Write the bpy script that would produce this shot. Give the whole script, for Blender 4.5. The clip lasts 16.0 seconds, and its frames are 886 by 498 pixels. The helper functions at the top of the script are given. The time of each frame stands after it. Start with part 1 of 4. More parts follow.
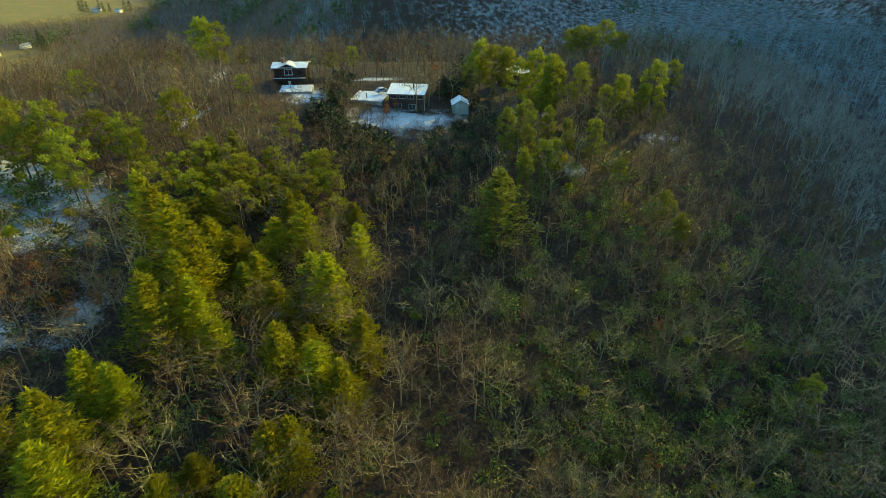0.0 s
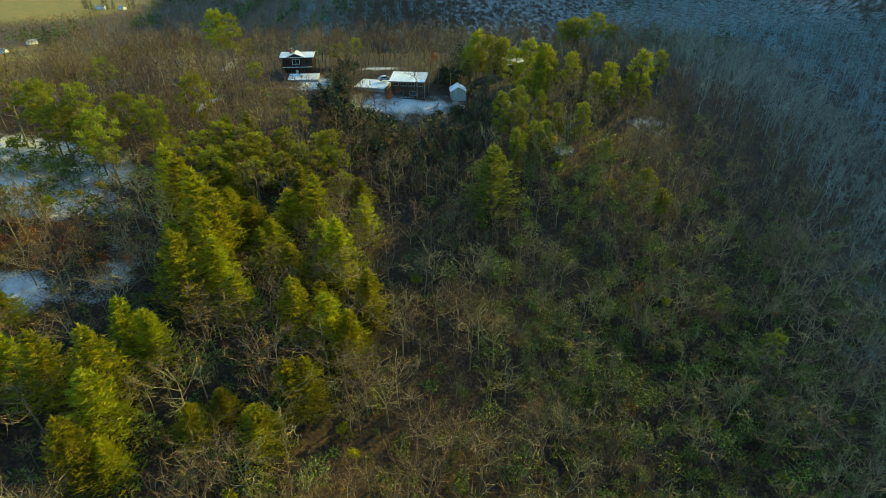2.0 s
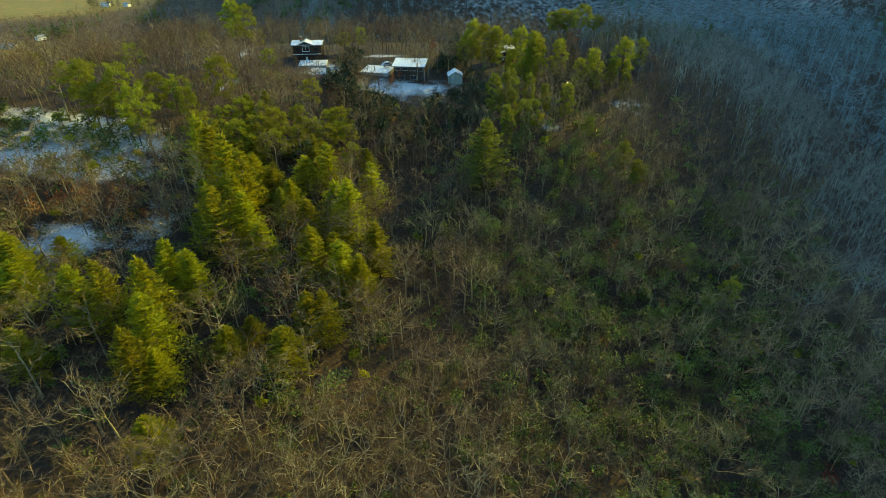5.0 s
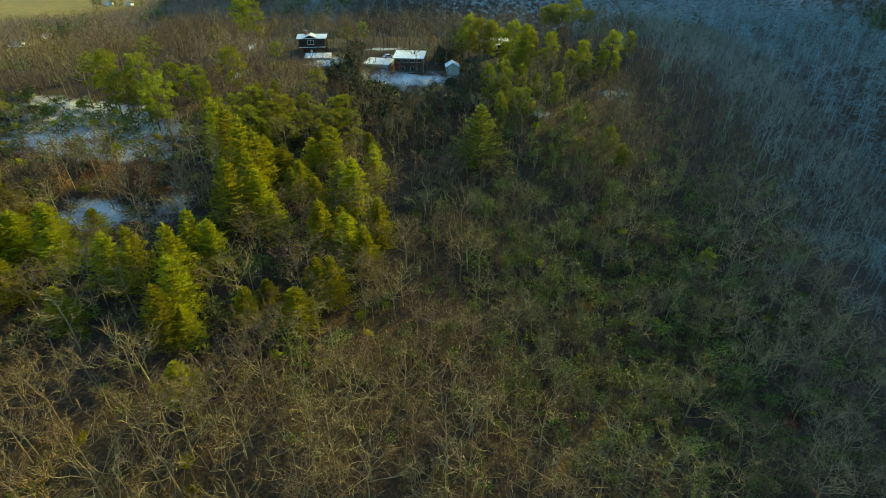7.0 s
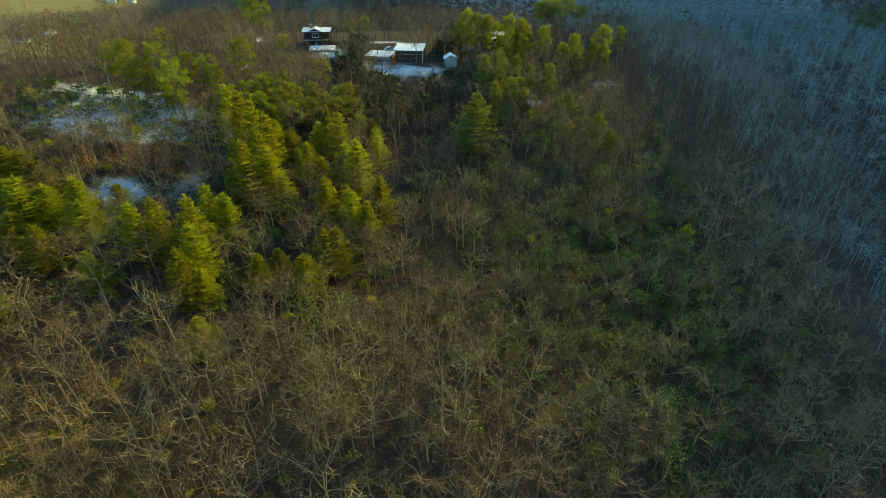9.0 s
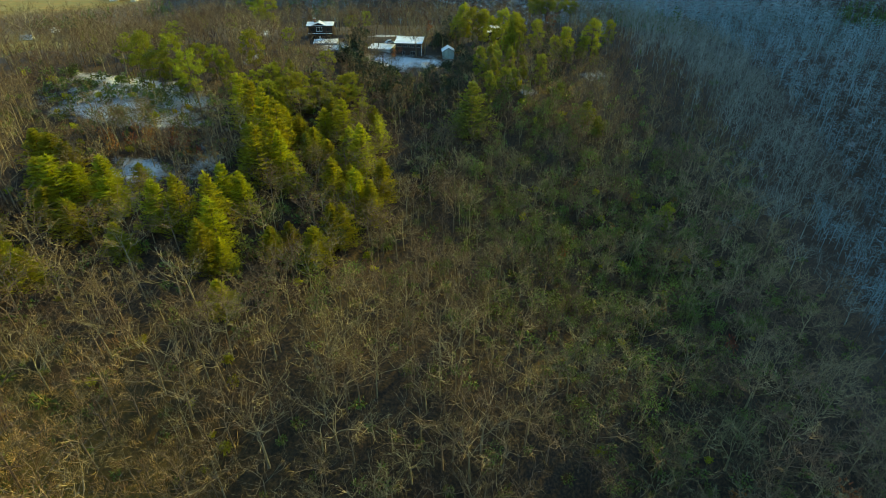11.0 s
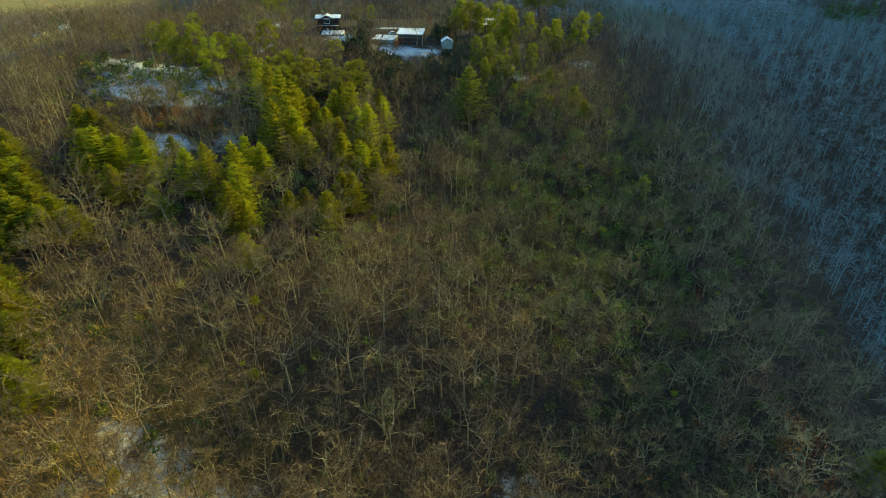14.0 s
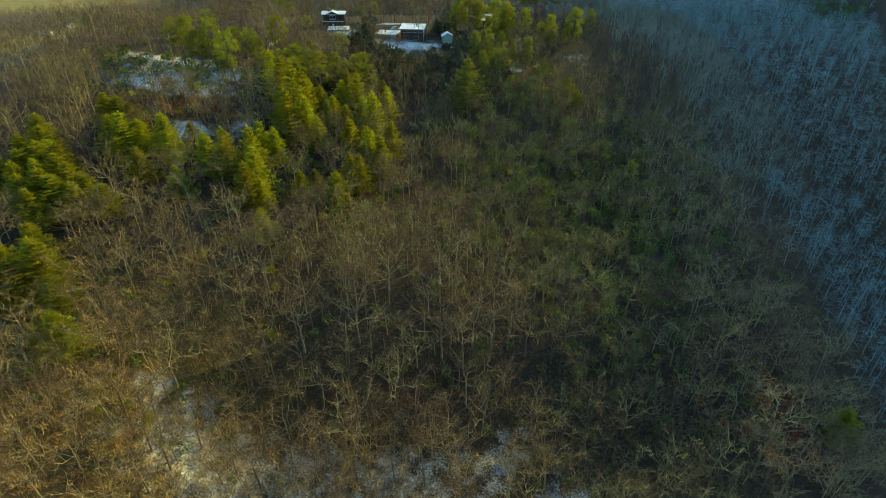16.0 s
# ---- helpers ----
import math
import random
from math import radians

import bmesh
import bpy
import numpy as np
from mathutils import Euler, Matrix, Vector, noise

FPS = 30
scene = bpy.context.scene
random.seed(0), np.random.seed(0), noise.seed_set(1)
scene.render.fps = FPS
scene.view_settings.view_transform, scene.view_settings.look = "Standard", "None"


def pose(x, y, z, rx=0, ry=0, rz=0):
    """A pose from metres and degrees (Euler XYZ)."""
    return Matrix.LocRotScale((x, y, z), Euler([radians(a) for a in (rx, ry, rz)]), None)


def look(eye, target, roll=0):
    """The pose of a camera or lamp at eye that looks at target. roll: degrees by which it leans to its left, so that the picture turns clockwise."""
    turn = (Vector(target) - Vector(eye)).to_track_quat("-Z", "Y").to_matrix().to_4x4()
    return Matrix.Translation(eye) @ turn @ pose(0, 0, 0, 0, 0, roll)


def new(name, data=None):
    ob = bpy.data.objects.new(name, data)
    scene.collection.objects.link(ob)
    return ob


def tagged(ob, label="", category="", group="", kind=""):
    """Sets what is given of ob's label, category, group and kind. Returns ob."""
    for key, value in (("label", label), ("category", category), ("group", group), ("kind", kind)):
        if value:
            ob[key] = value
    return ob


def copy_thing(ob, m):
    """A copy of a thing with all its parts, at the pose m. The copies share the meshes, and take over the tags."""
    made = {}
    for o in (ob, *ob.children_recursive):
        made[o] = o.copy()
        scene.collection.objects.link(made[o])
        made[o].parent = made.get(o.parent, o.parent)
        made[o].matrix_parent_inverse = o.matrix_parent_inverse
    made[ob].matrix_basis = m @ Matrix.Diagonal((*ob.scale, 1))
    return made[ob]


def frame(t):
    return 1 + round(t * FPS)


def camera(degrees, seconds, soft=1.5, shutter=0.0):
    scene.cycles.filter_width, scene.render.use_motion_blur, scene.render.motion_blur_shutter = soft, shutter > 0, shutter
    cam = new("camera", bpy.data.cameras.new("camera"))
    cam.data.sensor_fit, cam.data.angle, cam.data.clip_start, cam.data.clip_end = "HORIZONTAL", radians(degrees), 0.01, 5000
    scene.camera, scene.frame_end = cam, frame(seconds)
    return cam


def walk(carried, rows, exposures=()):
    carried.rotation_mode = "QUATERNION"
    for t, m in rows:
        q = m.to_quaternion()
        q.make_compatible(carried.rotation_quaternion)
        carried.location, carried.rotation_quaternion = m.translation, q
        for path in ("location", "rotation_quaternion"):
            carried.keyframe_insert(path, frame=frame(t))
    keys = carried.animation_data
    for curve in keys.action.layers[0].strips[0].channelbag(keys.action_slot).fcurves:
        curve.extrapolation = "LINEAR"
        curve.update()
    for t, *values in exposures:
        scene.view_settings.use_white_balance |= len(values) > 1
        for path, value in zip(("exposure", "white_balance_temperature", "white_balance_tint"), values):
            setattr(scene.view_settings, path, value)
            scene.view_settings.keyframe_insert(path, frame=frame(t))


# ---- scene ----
cam = camera(80.1, 16.0, soft=0.9)
PATH = [
    (0, (1.563, -0.961, 75.228), (1.661, 0.735, 74.172), -0.2),
    (0.5, (1.563, -4.384, 75.166), (1.659, -2.689, 74.109), -0.2),
    (1, (1.512, -7.772, 75.096), (1.608, -6.078, 74.038), -0.3),
    (1.5, (1.398, -11.203, 75.058), (1.494, -9.509, 74.0), -0.2),
    (2, (1.224, -14.612, 75.005), (1.321, -12.919, 73.945), -0.2),
    (2.5, (1.039, -18.035, 74.939), (1.138, -16.342, 73.879), -0.2),
    (3, (0.859, -21.467, 74.889), (0.959, -19.774, 73.829), -0.2),
    (3.5, (0.687, -24.883, 74.848), (0.787, -23.19, 73.787), -0.2),
    (4, (0.591, -28.246, 74.843), (0.691, -26.554, 73.782), -0.1),
    (6.5, (0.432, -45.285, 74.978), (0.529, -43.595, 73.913), -0.3),
    (7, (0.407, -48.74, 75.012), (0.505, -47.05, 73.947), -0.3),
    (7.5, (0.376, -52.151, 75.025), (0.474, -50.461, 73.96), -0.2),
    (8, (0.311, -55.509, 75.022), (0.41, -53.82, 73.956), -0.2),
    (8.5, (0.198, -58.825, 74.977), (0.299, -57.136, 73.911), -0.2),
    (9, (0.082, -62.151, 74.954), (0.183, -60.463, 73.888), -0.1),
    (11.5, (-0.511, -79.632, 75.009), (-0.406, -77.945, 73.94), -0.1),
    (12, (-0.759, -83.322, 74.992), (-0.653, -81.634, 73.924), -0.1),
    (12.5, (-0.978, -86.985, 74.962), (-0.872, -85.297, 73.895), 0.0),
    (13, (-1.151, -90.641, 74.937), (-1.045, -88.953, 73.87), -0.0),
    (13.5, (-1.29, -94.329, 74.918), (-1.183, -92.642, 73.85), 0.1),
    (14, (-1.452, -98.086, 74.932), (-1.346, -96.398, 73.864), -0.0),
    (14.5, (-1.666, -101.924, 74.98), (-1.56, -100.236, 73.913), -0.0),
    (15, (-1.877, -105.748, 75.049), (-1.771, -104.06, 73.982), -0.0),
    (15.5, (-2.08, -109.499, 75.131), (-1.975, -107.81, 74.064), -0.1),
    (16, (-2.273, -113.198, 75.186), (-2.17, -111.51, 74.118), -0.1),
]
walk(cam, [(t, look(eye, target, roll)) for t, eye, target, roll in PATH],
     exposures=[(0, 0.22, 6750, -18), (16, 0.22, 6750, -18)])

# ---- world and sun: a low winter sun from the north-east, above the shaded mountain ----
SUN_AZ, SUN_EL = 50.0, 25.0      # degrees clockwise from +y, and above the horizon
world = bpy.data.worlds.new("winter_sky")
scene.world = world
world.use_nodes = True
wn = world.node_tree.nodes
sky = wn.new("ShaderNodeTexSky")
sky.sky_type = 'NISHITA'
sky.sun_disc = False
sky.sun_elevation = radians(SUN_EL)
sky.sun_rotation = radians(SUN_AZ)
sky.air_density, sky.dust_density, sky.ozone_density = 1.0, 0.6, 4.0
wn["Background"].inputs["Strength"].default_value = 0.33
world.node_tree.links.new(sky.outputs[0], wn["Background"].inputs["Color"])
sun = new("sun", bpy.data.lights.new("sun", "SUN"))
sun.data.energy, sun.data.angle, sun.data.color = 7.2, radians(1.0), (1.0, 0.72, 0.145)
sx = math.sin(radians(SUN_AZ)) * math.cos(radians(SUN_EL))
sy = math.cos(radians(SUN_AZ)) * math.cos(radians(SUN_EL))
sun.matrix_world = look((sx * 900, sy * 900, 900 * math.sin(radians(SUN_EL))), (0, 0, 0))


# ---- materials ----
def material(name, dark, light, size, rough=0.85, bump=0.3, through_light=0.0, vary=0.0, metal=0.0, spec=0.3, stretch=(1, 1, 1)):
    """A surface of two tones: grain of the given size in metres, broader stains, and a value that changes from piece to piece."""
    m = bpy.data.materials.new(name)
    m.use_nodes = True
    t = m.node_tree
    n, lk = t.nodes, t.links
    b = n["Principled BSDF"]
    geo = n.new("ShaderNodeNewGeometry")
    mp = n.new("ShaderNodeMapping")
    mp.inputs["Scale"].default_value = stretch
    lk.new(geo.outputs["Position"], mp.inputs["Vector"])
    fine = n.new("ShaderNodeTexNoise")
    fine.inputs["Scale"].default_value = 1.0 / size
    fine.inputs["Detail"].default_value = 5
    lk.new(mp.outputs[0], fine.inputs["Vector"])
    broad = n.new("ShaderNodeTexNoise")
    broad.inputs["Scale"].default_value = 0.185 / size
    broad.inputs["Detail"].default_value = 3
    lk.new(mp.outputs[0], broad.inputs["Vector"])
    ramp = n.new("ShaderNodeValToRGB")
    ramp.color_ramp.elements[0].position, ramp.color_ramp.elements[1].position = 0.3, 0.7
    ramp.color_ramp.elements[0].color = (*dark, 1)
    ramp.color_ramp.elements[1].color = (*light, 1)
    lk.new(fine.outputs[0], ramp.inputs[0])
    hs = n.new("ShaderNodeHueSaturation")
    lk.new(ramp.outputs[0], hs.inputs["Color"])
    val = n.new("ShaderNodeMapRange")
    val.inputs["From Min"].default_value, val.inputs["From Max"].default_value = 0.3, 0.7
    val.inputs["To Min"].default_value, val.inputs["To Max"].default_value = 0.8, 1.2
    lk.new(broad.outputs[0], val.inputs["Value"])
    last = val.outputs[0]
    if vary:
        oi = n.new("ShaderNodeObjectInfo")
        at = n.new("ShaderNodeAttribute")
        at.attribute_name = "tone"
        ad = n.new("ShaderNodeMath")
        ad.operation = 'ADD'
        lk.new(oi.outputs["Random"], ad.inputs[0])
        lk.new(at.outputs["Fac"], ad.inputs[1])
        fr = n.new("ShaderNodeMath")
        fr.operation = 'FRACT'
        lk.new(ad.outputs[0], fr.inputs[0])
        mr = n.new("ShaderNodeMapRange")
        mr.inputs["To Min"].default_value, mr.inputs["To Max"].default_value = 1 - vary, 1 + vary
        lk.new(fr.outputs[0], mr.inputs["Value"])
        mu = n.new("ShaderNodeMath")
        mu.operation = 'MULTIPLY'
        lk.new(mr.outputs[0], mu.inputs[0])
        lk.new(last, mu.inputs[1])
        last = mu.outputs[0]
        hm = n.new("ShaderNodeMapRange")
        hm.inputs["To Min"].default_value, hm.inputs["To Max"].default_value = 0.5 - vary * 0.09, 0.5 + vary * 0.06
        lk.new(fr.outputs[0], hm.inputs["Value"])
        lk.new(hm.outputs[0], hs.inputs["Hue"])
    lk.new(last, hs.inputs["Value"])
    lk.new(hs.outputs[0], b.inputs["Base Color"])
    b.inputs["Roughness"].default_value = rough
    b.inputs["Metallic"].default_value = metal
    b.inputs["Specular IOR Level"].default_value = spec
    if bump:
        bp = n.new("ShaderNodeBump")
        bp.inputs["Strength"].default_value = bump
        bp.inputs["Distance"].default_value = size * 0.5
        lk.new(fine.outputs[0], bp.inputs["Height"])
        lk.new(bp.outputs[0], b.inputs["Normal"])
    if through_light:
        tl = n.new("ShaderNodeBsdfTranslucent")
        lk.new(hs.outputs[0], tl.inputs["Color"])
        mx = n.new("ShaderNodeMixShader")
        mx.inputs[0].default_value = through_light
        lk.new(b.outputs[0], mx.inputs[1])
        lk.new(tl.outputs[0], mx.inputs[2])
        lk.new(mx.outputs[0], n["Material Output"].inputs["Surface"])
    return m


def ground_material():
    """Leaf litter and dead grass with old snow lying in patches, where the mesh says that snow has kept; pasture in the far valley."""
    m = bpy.data.materials.new("forest_floor")
    m.use_nodes = True
    t = m.node_tree
    n, lk = t.nodes, t.links
    b = n["Principled BSDF"]
    geo = n.new("ShaderNodeNewGeometry")

    def noise_at(size, detail=5):
        x = n.new("ShaderNodeTexNoise")
        x.inputs["Scale"].default_value, x.inputs["Detail"].default_value = 1.0 / size, detail
        lk.new(geo.outputs["Position"], x.inputs["Vector"])
        return x.outputs[0]

    def ramp_of(src, stops):
        r = n.new("ShaderNodeValToRGB")
        while len(r.color_ramp.elements) < len(stops):
            r.color_ramp.elements.new(0.5)
        for e, (p, c) in zip(r.color_ramp.elements, stops):
            e.position, e.color = p, (*c, 1)
        lk.new(src, r.inputs[0])
        return r.outputs[0]

    def attr(name):
        a = n.new("ShaderNodeAttribute")
        a.attribute_name = name
        return a.outputs["Fac"]

    def blend(fac, one, two):
        x = n.new("ShaderNodeMix")
        x.data_type = 'RGBA'
        lk.new(fac, x.inputs["Factor"])
        lk.new(one, x.inputs["A"])
        lk.new(two, x.inputs["B"])
        return x.outputs["Result"]

    litter = ramp_of(noise_at(0.7), [(0.3, (0.010, 0.007, 0.004)), (0.5, (0.034, 0.020, 0.009)), (0.7, (0.092, 0.050, 0.019))])
    grass = ramp_of(noise_at(30), [(0.35, (0.19, 0.118, 0.010)), (0.5, (0.125, 0.108, 0.008)), (0.7, (0.22, 0.132, 0.012))])
    snow = ramp_of(noise_at(3.0), [(0.3, (0.46, 0.47, 0.48)), (0.7, (0.70, 0.70, 0.69))])
    patch = n.new("ShaderNodeMath")
    patch.operation = 'ADD'
    mixed = n.new("ShaderNodeMix")
    mixed.inputs["Factor"].default_value = 0.55
    lk.new(noise_at(0.45, 6), mixed.inputs["A"])
    lk.new(noise_at(4.5, 4), mixed.inputs["B"])
    lk.new(mixed.outputs[0], patch.inputs[0])
    lk.new(attr("snow"), patch.inputs[1])
    cover = n.new("ShaderNodeMapRange")
    cover.inputs["From Min"].default_value, cover.inputs["From Max"].default_value = 0.80, 1.06
    lk.new(patch.outputs[0], cover.inputs["Value"])
    col = blend(attr("meadow"), litter, grass)
    col = blend(cover.outputs[0], col, snow)
    lk.new(col, b.inputs["Base Color"])
    b.inputs["Roughness"].default_value = 0.9
    bp = n.new("ShaderNodeBump")
    bp.inputs["Strength"].default_value, bp.inputs["Distance"].default_value = 0.6, 0.25
    lk.new(noise_at(0.9), bp.inputs["Height"])
    lk.new(bp.outputs[0], b.inputs["Normal"])
    return m


FLOOR = ground_material()
BARK = material("grey_bark", (0.125, 0.096, 0.053), (0.34, 0.262, 0.145), 0.25, vary=0.3, bump=0.5, stretch=(1, 1, 0.35))
TWIG = material("winter_twigs", (0.072, 0.046, 0.017), (0.165, 0.105, 0.037), 0.9, vary=0.35, bump=0)
STRAW = material("straw_stems", (0.30, 0.190, 0.074), (0.58, 0.385, 0.155), 0.6, vary=0.3, bump=0)
RIDGE_BARK = material("brown_bark", (0.085, 0.063, 0.035), (0.215, 0.165, 0.095), 0.5, vary=0.5, bump=0.3)
RIDGE_TWIG = material("red_brown_twigs", (0.100, 0.063, 0.028), (0.205, 0.130, 0.060), 1.5, vary=0.35, bump=0)
# Paler, warmer twigs: the dim sunlight along the brink is put into their colour.
SUNLIT_TWIG = material("sunlit_brink_twigs", (0.145, 0.099, 0.050), (0.30, 0.208, 0.108), 1.2, vary=0.35, bump=0)
# Olive twigs, darkened and greened so that their colour carries the shade.
OLIVE_TWIG = material("shaded_olive_twigs", (0.062, 0.059, 0.028), (0.142, 0.132, 0.061), 1.2, vary=0.35, bump=0)
# Haze over the mountain is put into the colour: pale teal bark and twigs.
PALE_BARK = material("haze_tinted_bark", (0.145, 0.197, 0.205), (0.27, 0.355, 0.365), 0.5, vary=0.25, bump=0.3)
PALE_TWIG = material("haze_tinted_twigs", (0.145, 0.205, 0.217), (0.285, 0.38, 0.395), 0.9, vary=0.3, bump=0)
GREY_BARK = material("cold_grey_bark", (0.145, 0.148, 0.125), (0.31, 0.315, 0.265), 0.5, vary=0.3, bump=0.3)
GREY_TWIG = material("cold_grey_twigs", (0.145, 0.143, 0.115), (0.31, 0.308, 0.25), 0.9, vary=0.3, bump=0)
PINE_BARK = material("pine_bark", (0.07, 0.05, 0.035), (0.18, 0.13, 0.09), 0.2, vary=0.2, bump=0.6, stretch=(1, 1, 0.3))
NEEDLE = material("white_pine_needles", (0.21, 0.215, 0.012), (0.41, 0.405, 0.022), 0.8, rough=0.6, bump=0, through_light=0.6, vary=0.22)
NEEDLE2 = material("pitch_pine_needles", (0.145, 0.160, 0.012), (0.285, 0.295, 0.024), 0.8, rough=0.6, bump=0, through_light=0.5, vary=0.22)
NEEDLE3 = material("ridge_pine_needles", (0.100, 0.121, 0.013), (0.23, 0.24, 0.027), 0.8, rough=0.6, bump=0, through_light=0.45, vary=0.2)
LAUREL = material("laurel_leaves", (0.060, 0.090, 0.014), (0.16, 0.185, 0.030), 0.6, rough=0.5, bump=0, through_light=0.15, vary=0.3)
RED_TWIG = material("red_brown_birch_twigs", (0.15, 0.068, 0.030), (0.33, 0.155, 0.070), 0.9, vary=0.3, bump=0)
RUST = material("withered_oak_leaves", (0.16, 0.055, 0.018), (0.36, 0.15, 0.045), 0.6, bump=0, through_light=0.3, vary=0.3)
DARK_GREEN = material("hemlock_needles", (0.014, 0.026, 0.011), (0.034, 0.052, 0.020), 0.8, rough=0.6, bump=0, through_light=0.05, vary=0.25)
FIR = material("fir_needles", (0.050, 0.085, 0.018), (0.12, 0.17, 0.035), 0.8, rough=0.6, bump=0, through_light=0.3, vary=0.2)
SNOW = material("roof_snow", (0.72, 0.73, 0.74), (0.86, 0.86, 0.85), 1.4, rough=0.7, bump=0.25)
SIDING = material("dark_wood_siding", (0.030, 0.020, 0.015), (0.070, 0.045, 0.032), 0.3, bump=0.4, stretch=(0.3, 0.3, 3))
SHED_WALL = material("pale_green_siding", (0.20, 0.24, 0.22), (0.30, 0.34, 0.31), 0.4, bump=0.3, stretch=(3, 3, 0.4))
TRIM = material("white_trim_paint", (0.62, 0.62, 0.60), (0.80, 0.80, 0.78), 0.5, rough=0.6, bump=0.1)
ROOFING = material("dark_shingles", (0.035, 0.032, 0.030), (0.085, 0.08, 0.075), 0.3, bump=0.5)
CONCRETE = material("weathered_concrete", (0.20, 0.19, 0.18), (0.36, 0.34, 0.31), 0.6, bump=0.3)
CAR_PAINT = material("silver_car_paint", (0.42, 0.43, 0.45), (0.52, 0.53, 0.55), 1.5, rough=0.3, bump=0, metal=0.4, spec=0.5)
RUBBER = material("black_rubber", (0.012, 0.012, 0.012), (0.025, 0.025, 0.025), 0.2, bump=0.1)
IRON = material("black_iron", (0.015, 0.015, 0.016), (0.035, 0.034, 0.034), 0.2, rough=0.5, metal=0.6, bump=0.1)
BRICK = material("red_brick", (0.16, 0.065, 0.045), (0.28, 0.12, 0.085), 0.2, bump=0.4)
METAL_ROOF = material("grey_metal_roof", (0.24, 0.24, 0.24), (0.36, 0.36, 0.35), 0.8, rough=0.5, metal=0.5, bump=0.05)
GLASS = bpy.data.materials.new("window_glass")
GLASS.use_nodes = True
gb = GLASS.node_tree.nodes["Principled BSDF"]
gb.inputs["Base Color"].default_value = (0.02, 0.025, 0.03, 1)
gb.inputs["Roughness"].default_value = 0.06
gb.inputs["Specular IOR Level"].default_value = 0.8


# ---- the lie of the land ----
def softplus(v):
    return np.log1p(np.exp(np.clip(v, -40, 40)))


def smooth(a, b, v):
    u = np.clip((v - a) / (b - a), 0, 1)
    return u * u * (3 - 2 * u)


def land(x, y):
    """Height of the ground: a spur that climbs to the houses, a hollow in it, a drop at its southern foot, a steep fall to the east, and the mountain across the ravine."""
    x, y = np.asarray(x, float), np.asarray(y, float)
    cx, cy = np.clip(x, -160, 215), np.clip(y, -90, 255)
    X, Y = cx / 100, cy / 100
    fall = 0.25 * softplus((cx - 75) / 25)
    brink = 0.25 * softplus((cx - 118) / 9)
    z = (-24.8 + 22.5 * Y + 8.8 * Y ** 2 - 4.0 * Y ** 3 - 12.1 * X + 5.3 * X * Y - 18.3 * fall + 8.4 * fall * Y - 11.8 * brink
         + 1.83 * softplus((-cx - 20) / 20) * np.exp(-((cy - 110) / 70) ** 2)
         - 5.4 * np.exp(-((cx + 5 - 0.08 * (cy - 60)) / 22) ** 2 - ((cy - 85) / 55) ** 2)
         - 2.9 * np.exp(-((cx - 45) / 30) ** 2 - ((cy - 100) / 45) ** 2)
         + 6.5 * np.exp(-((cx - 44) / 17) ** 2 - ((cy - 138) / 20) ** 2))
    z = z - 17 * smooth(24, -22, y) * smooth(-82, -36, x) * (1 - 0.6 * smooth(70, 105, x)) - 4 * np.exp(-((x - 45) / 45) ** 2 - ((y - 60) / 45) ** 2)
    z = z - 0.36 * np.maximum(y - 230, 0) * (1 - smooth(60, 220, x)) - 0.3 * np.maximum(-100 - x, 0) * smooth(150, 200, y) - 0.26 * np.maximum(-150 - x, 0) - 0.25 * np.maximum(-90 - y, 0)
    z = z - 0.55 * np.maximum(-136 - x, 0) * smooth(150, 215, y)
    z = np.maximum(z, -62 - 26 * smooth(60, 190, x) * smooth(250, 90, y))
    # the mountain: it begins beyond the ravine in the east and beyond the valley in the north
    east = x - (196 + 0.28 * np.clip(y, 0, 180))
    north = np.minimum(y - 428 - 0.10 * x, 0.9 * (x + 150) + 0.25 * (y - 430))
    d = np.maximum(east, north)
    hill = -88 + 28 * smooth(120, 330, y) + 0.56 * np.clip(d, -60, 220) + 2.0 * np.maximum(d - 220, 0)
    hill = np.where(d > -60, hill + 10 * np.sin(x / 61 + y / 83) * smooth(0, 160, d) * smooth(330, 200, d), -400)
    along = 0.766 * y - 0.643 * x                    # the unseen crest: it climbs northwards, its profile set to shade the spur
    crest = 306 + 0.39 * np.clip(along, -150, 300) - 8 * smooth(0, -25, along) + 9 * smooth(-32, -5, along) * smooth(90, 70, along) + 9 * smooth(-34, -14, along) * smooth(40, 8, along) + 18 * smooth(88, 110, along) - 18 * smooth(-45, -80, along) + 45 * smooth(300, 430, along) - 320 * smooth(395, 505, along)
    hill = np.minimum(hill, crest + 0.02 * np.maximum(d - 400, 0))
    k = np.clip(0.5 + 0.5 * (hill - z) / 14, 0, 1)
    return z * (1 - k) + hill * k + 14 * k * (1 - k) * 0.5


def bumps(x, y):
    return np.array([0.9 * noise.noise((a * 0.05, b * 0.05, 3.0)) + 0.35 * noise.noise((a * 0.21, b * 0.21, 7.0)) for a, b in zip(x, y)])


def height(x, y):
    return float(land(x, y)) + 0.9 * noise.noise((x * 0.05, y * 0.05, 3.0)) + 0.35 * noise.noise((x * 0.21, y * 0.21, 7.0))


def blob(x, y, cx, cy, rx, ry, turn=0.0):
    c, s = math.cos(radians(turn)), math.sin(radians(turn))
    u, v = (x - cx) * c + (y - cy) * s, -(x - cx) * s + (y - cy) * c
    return np.exp(-(u / rx) ** 2 - (v / ry) ** 2)


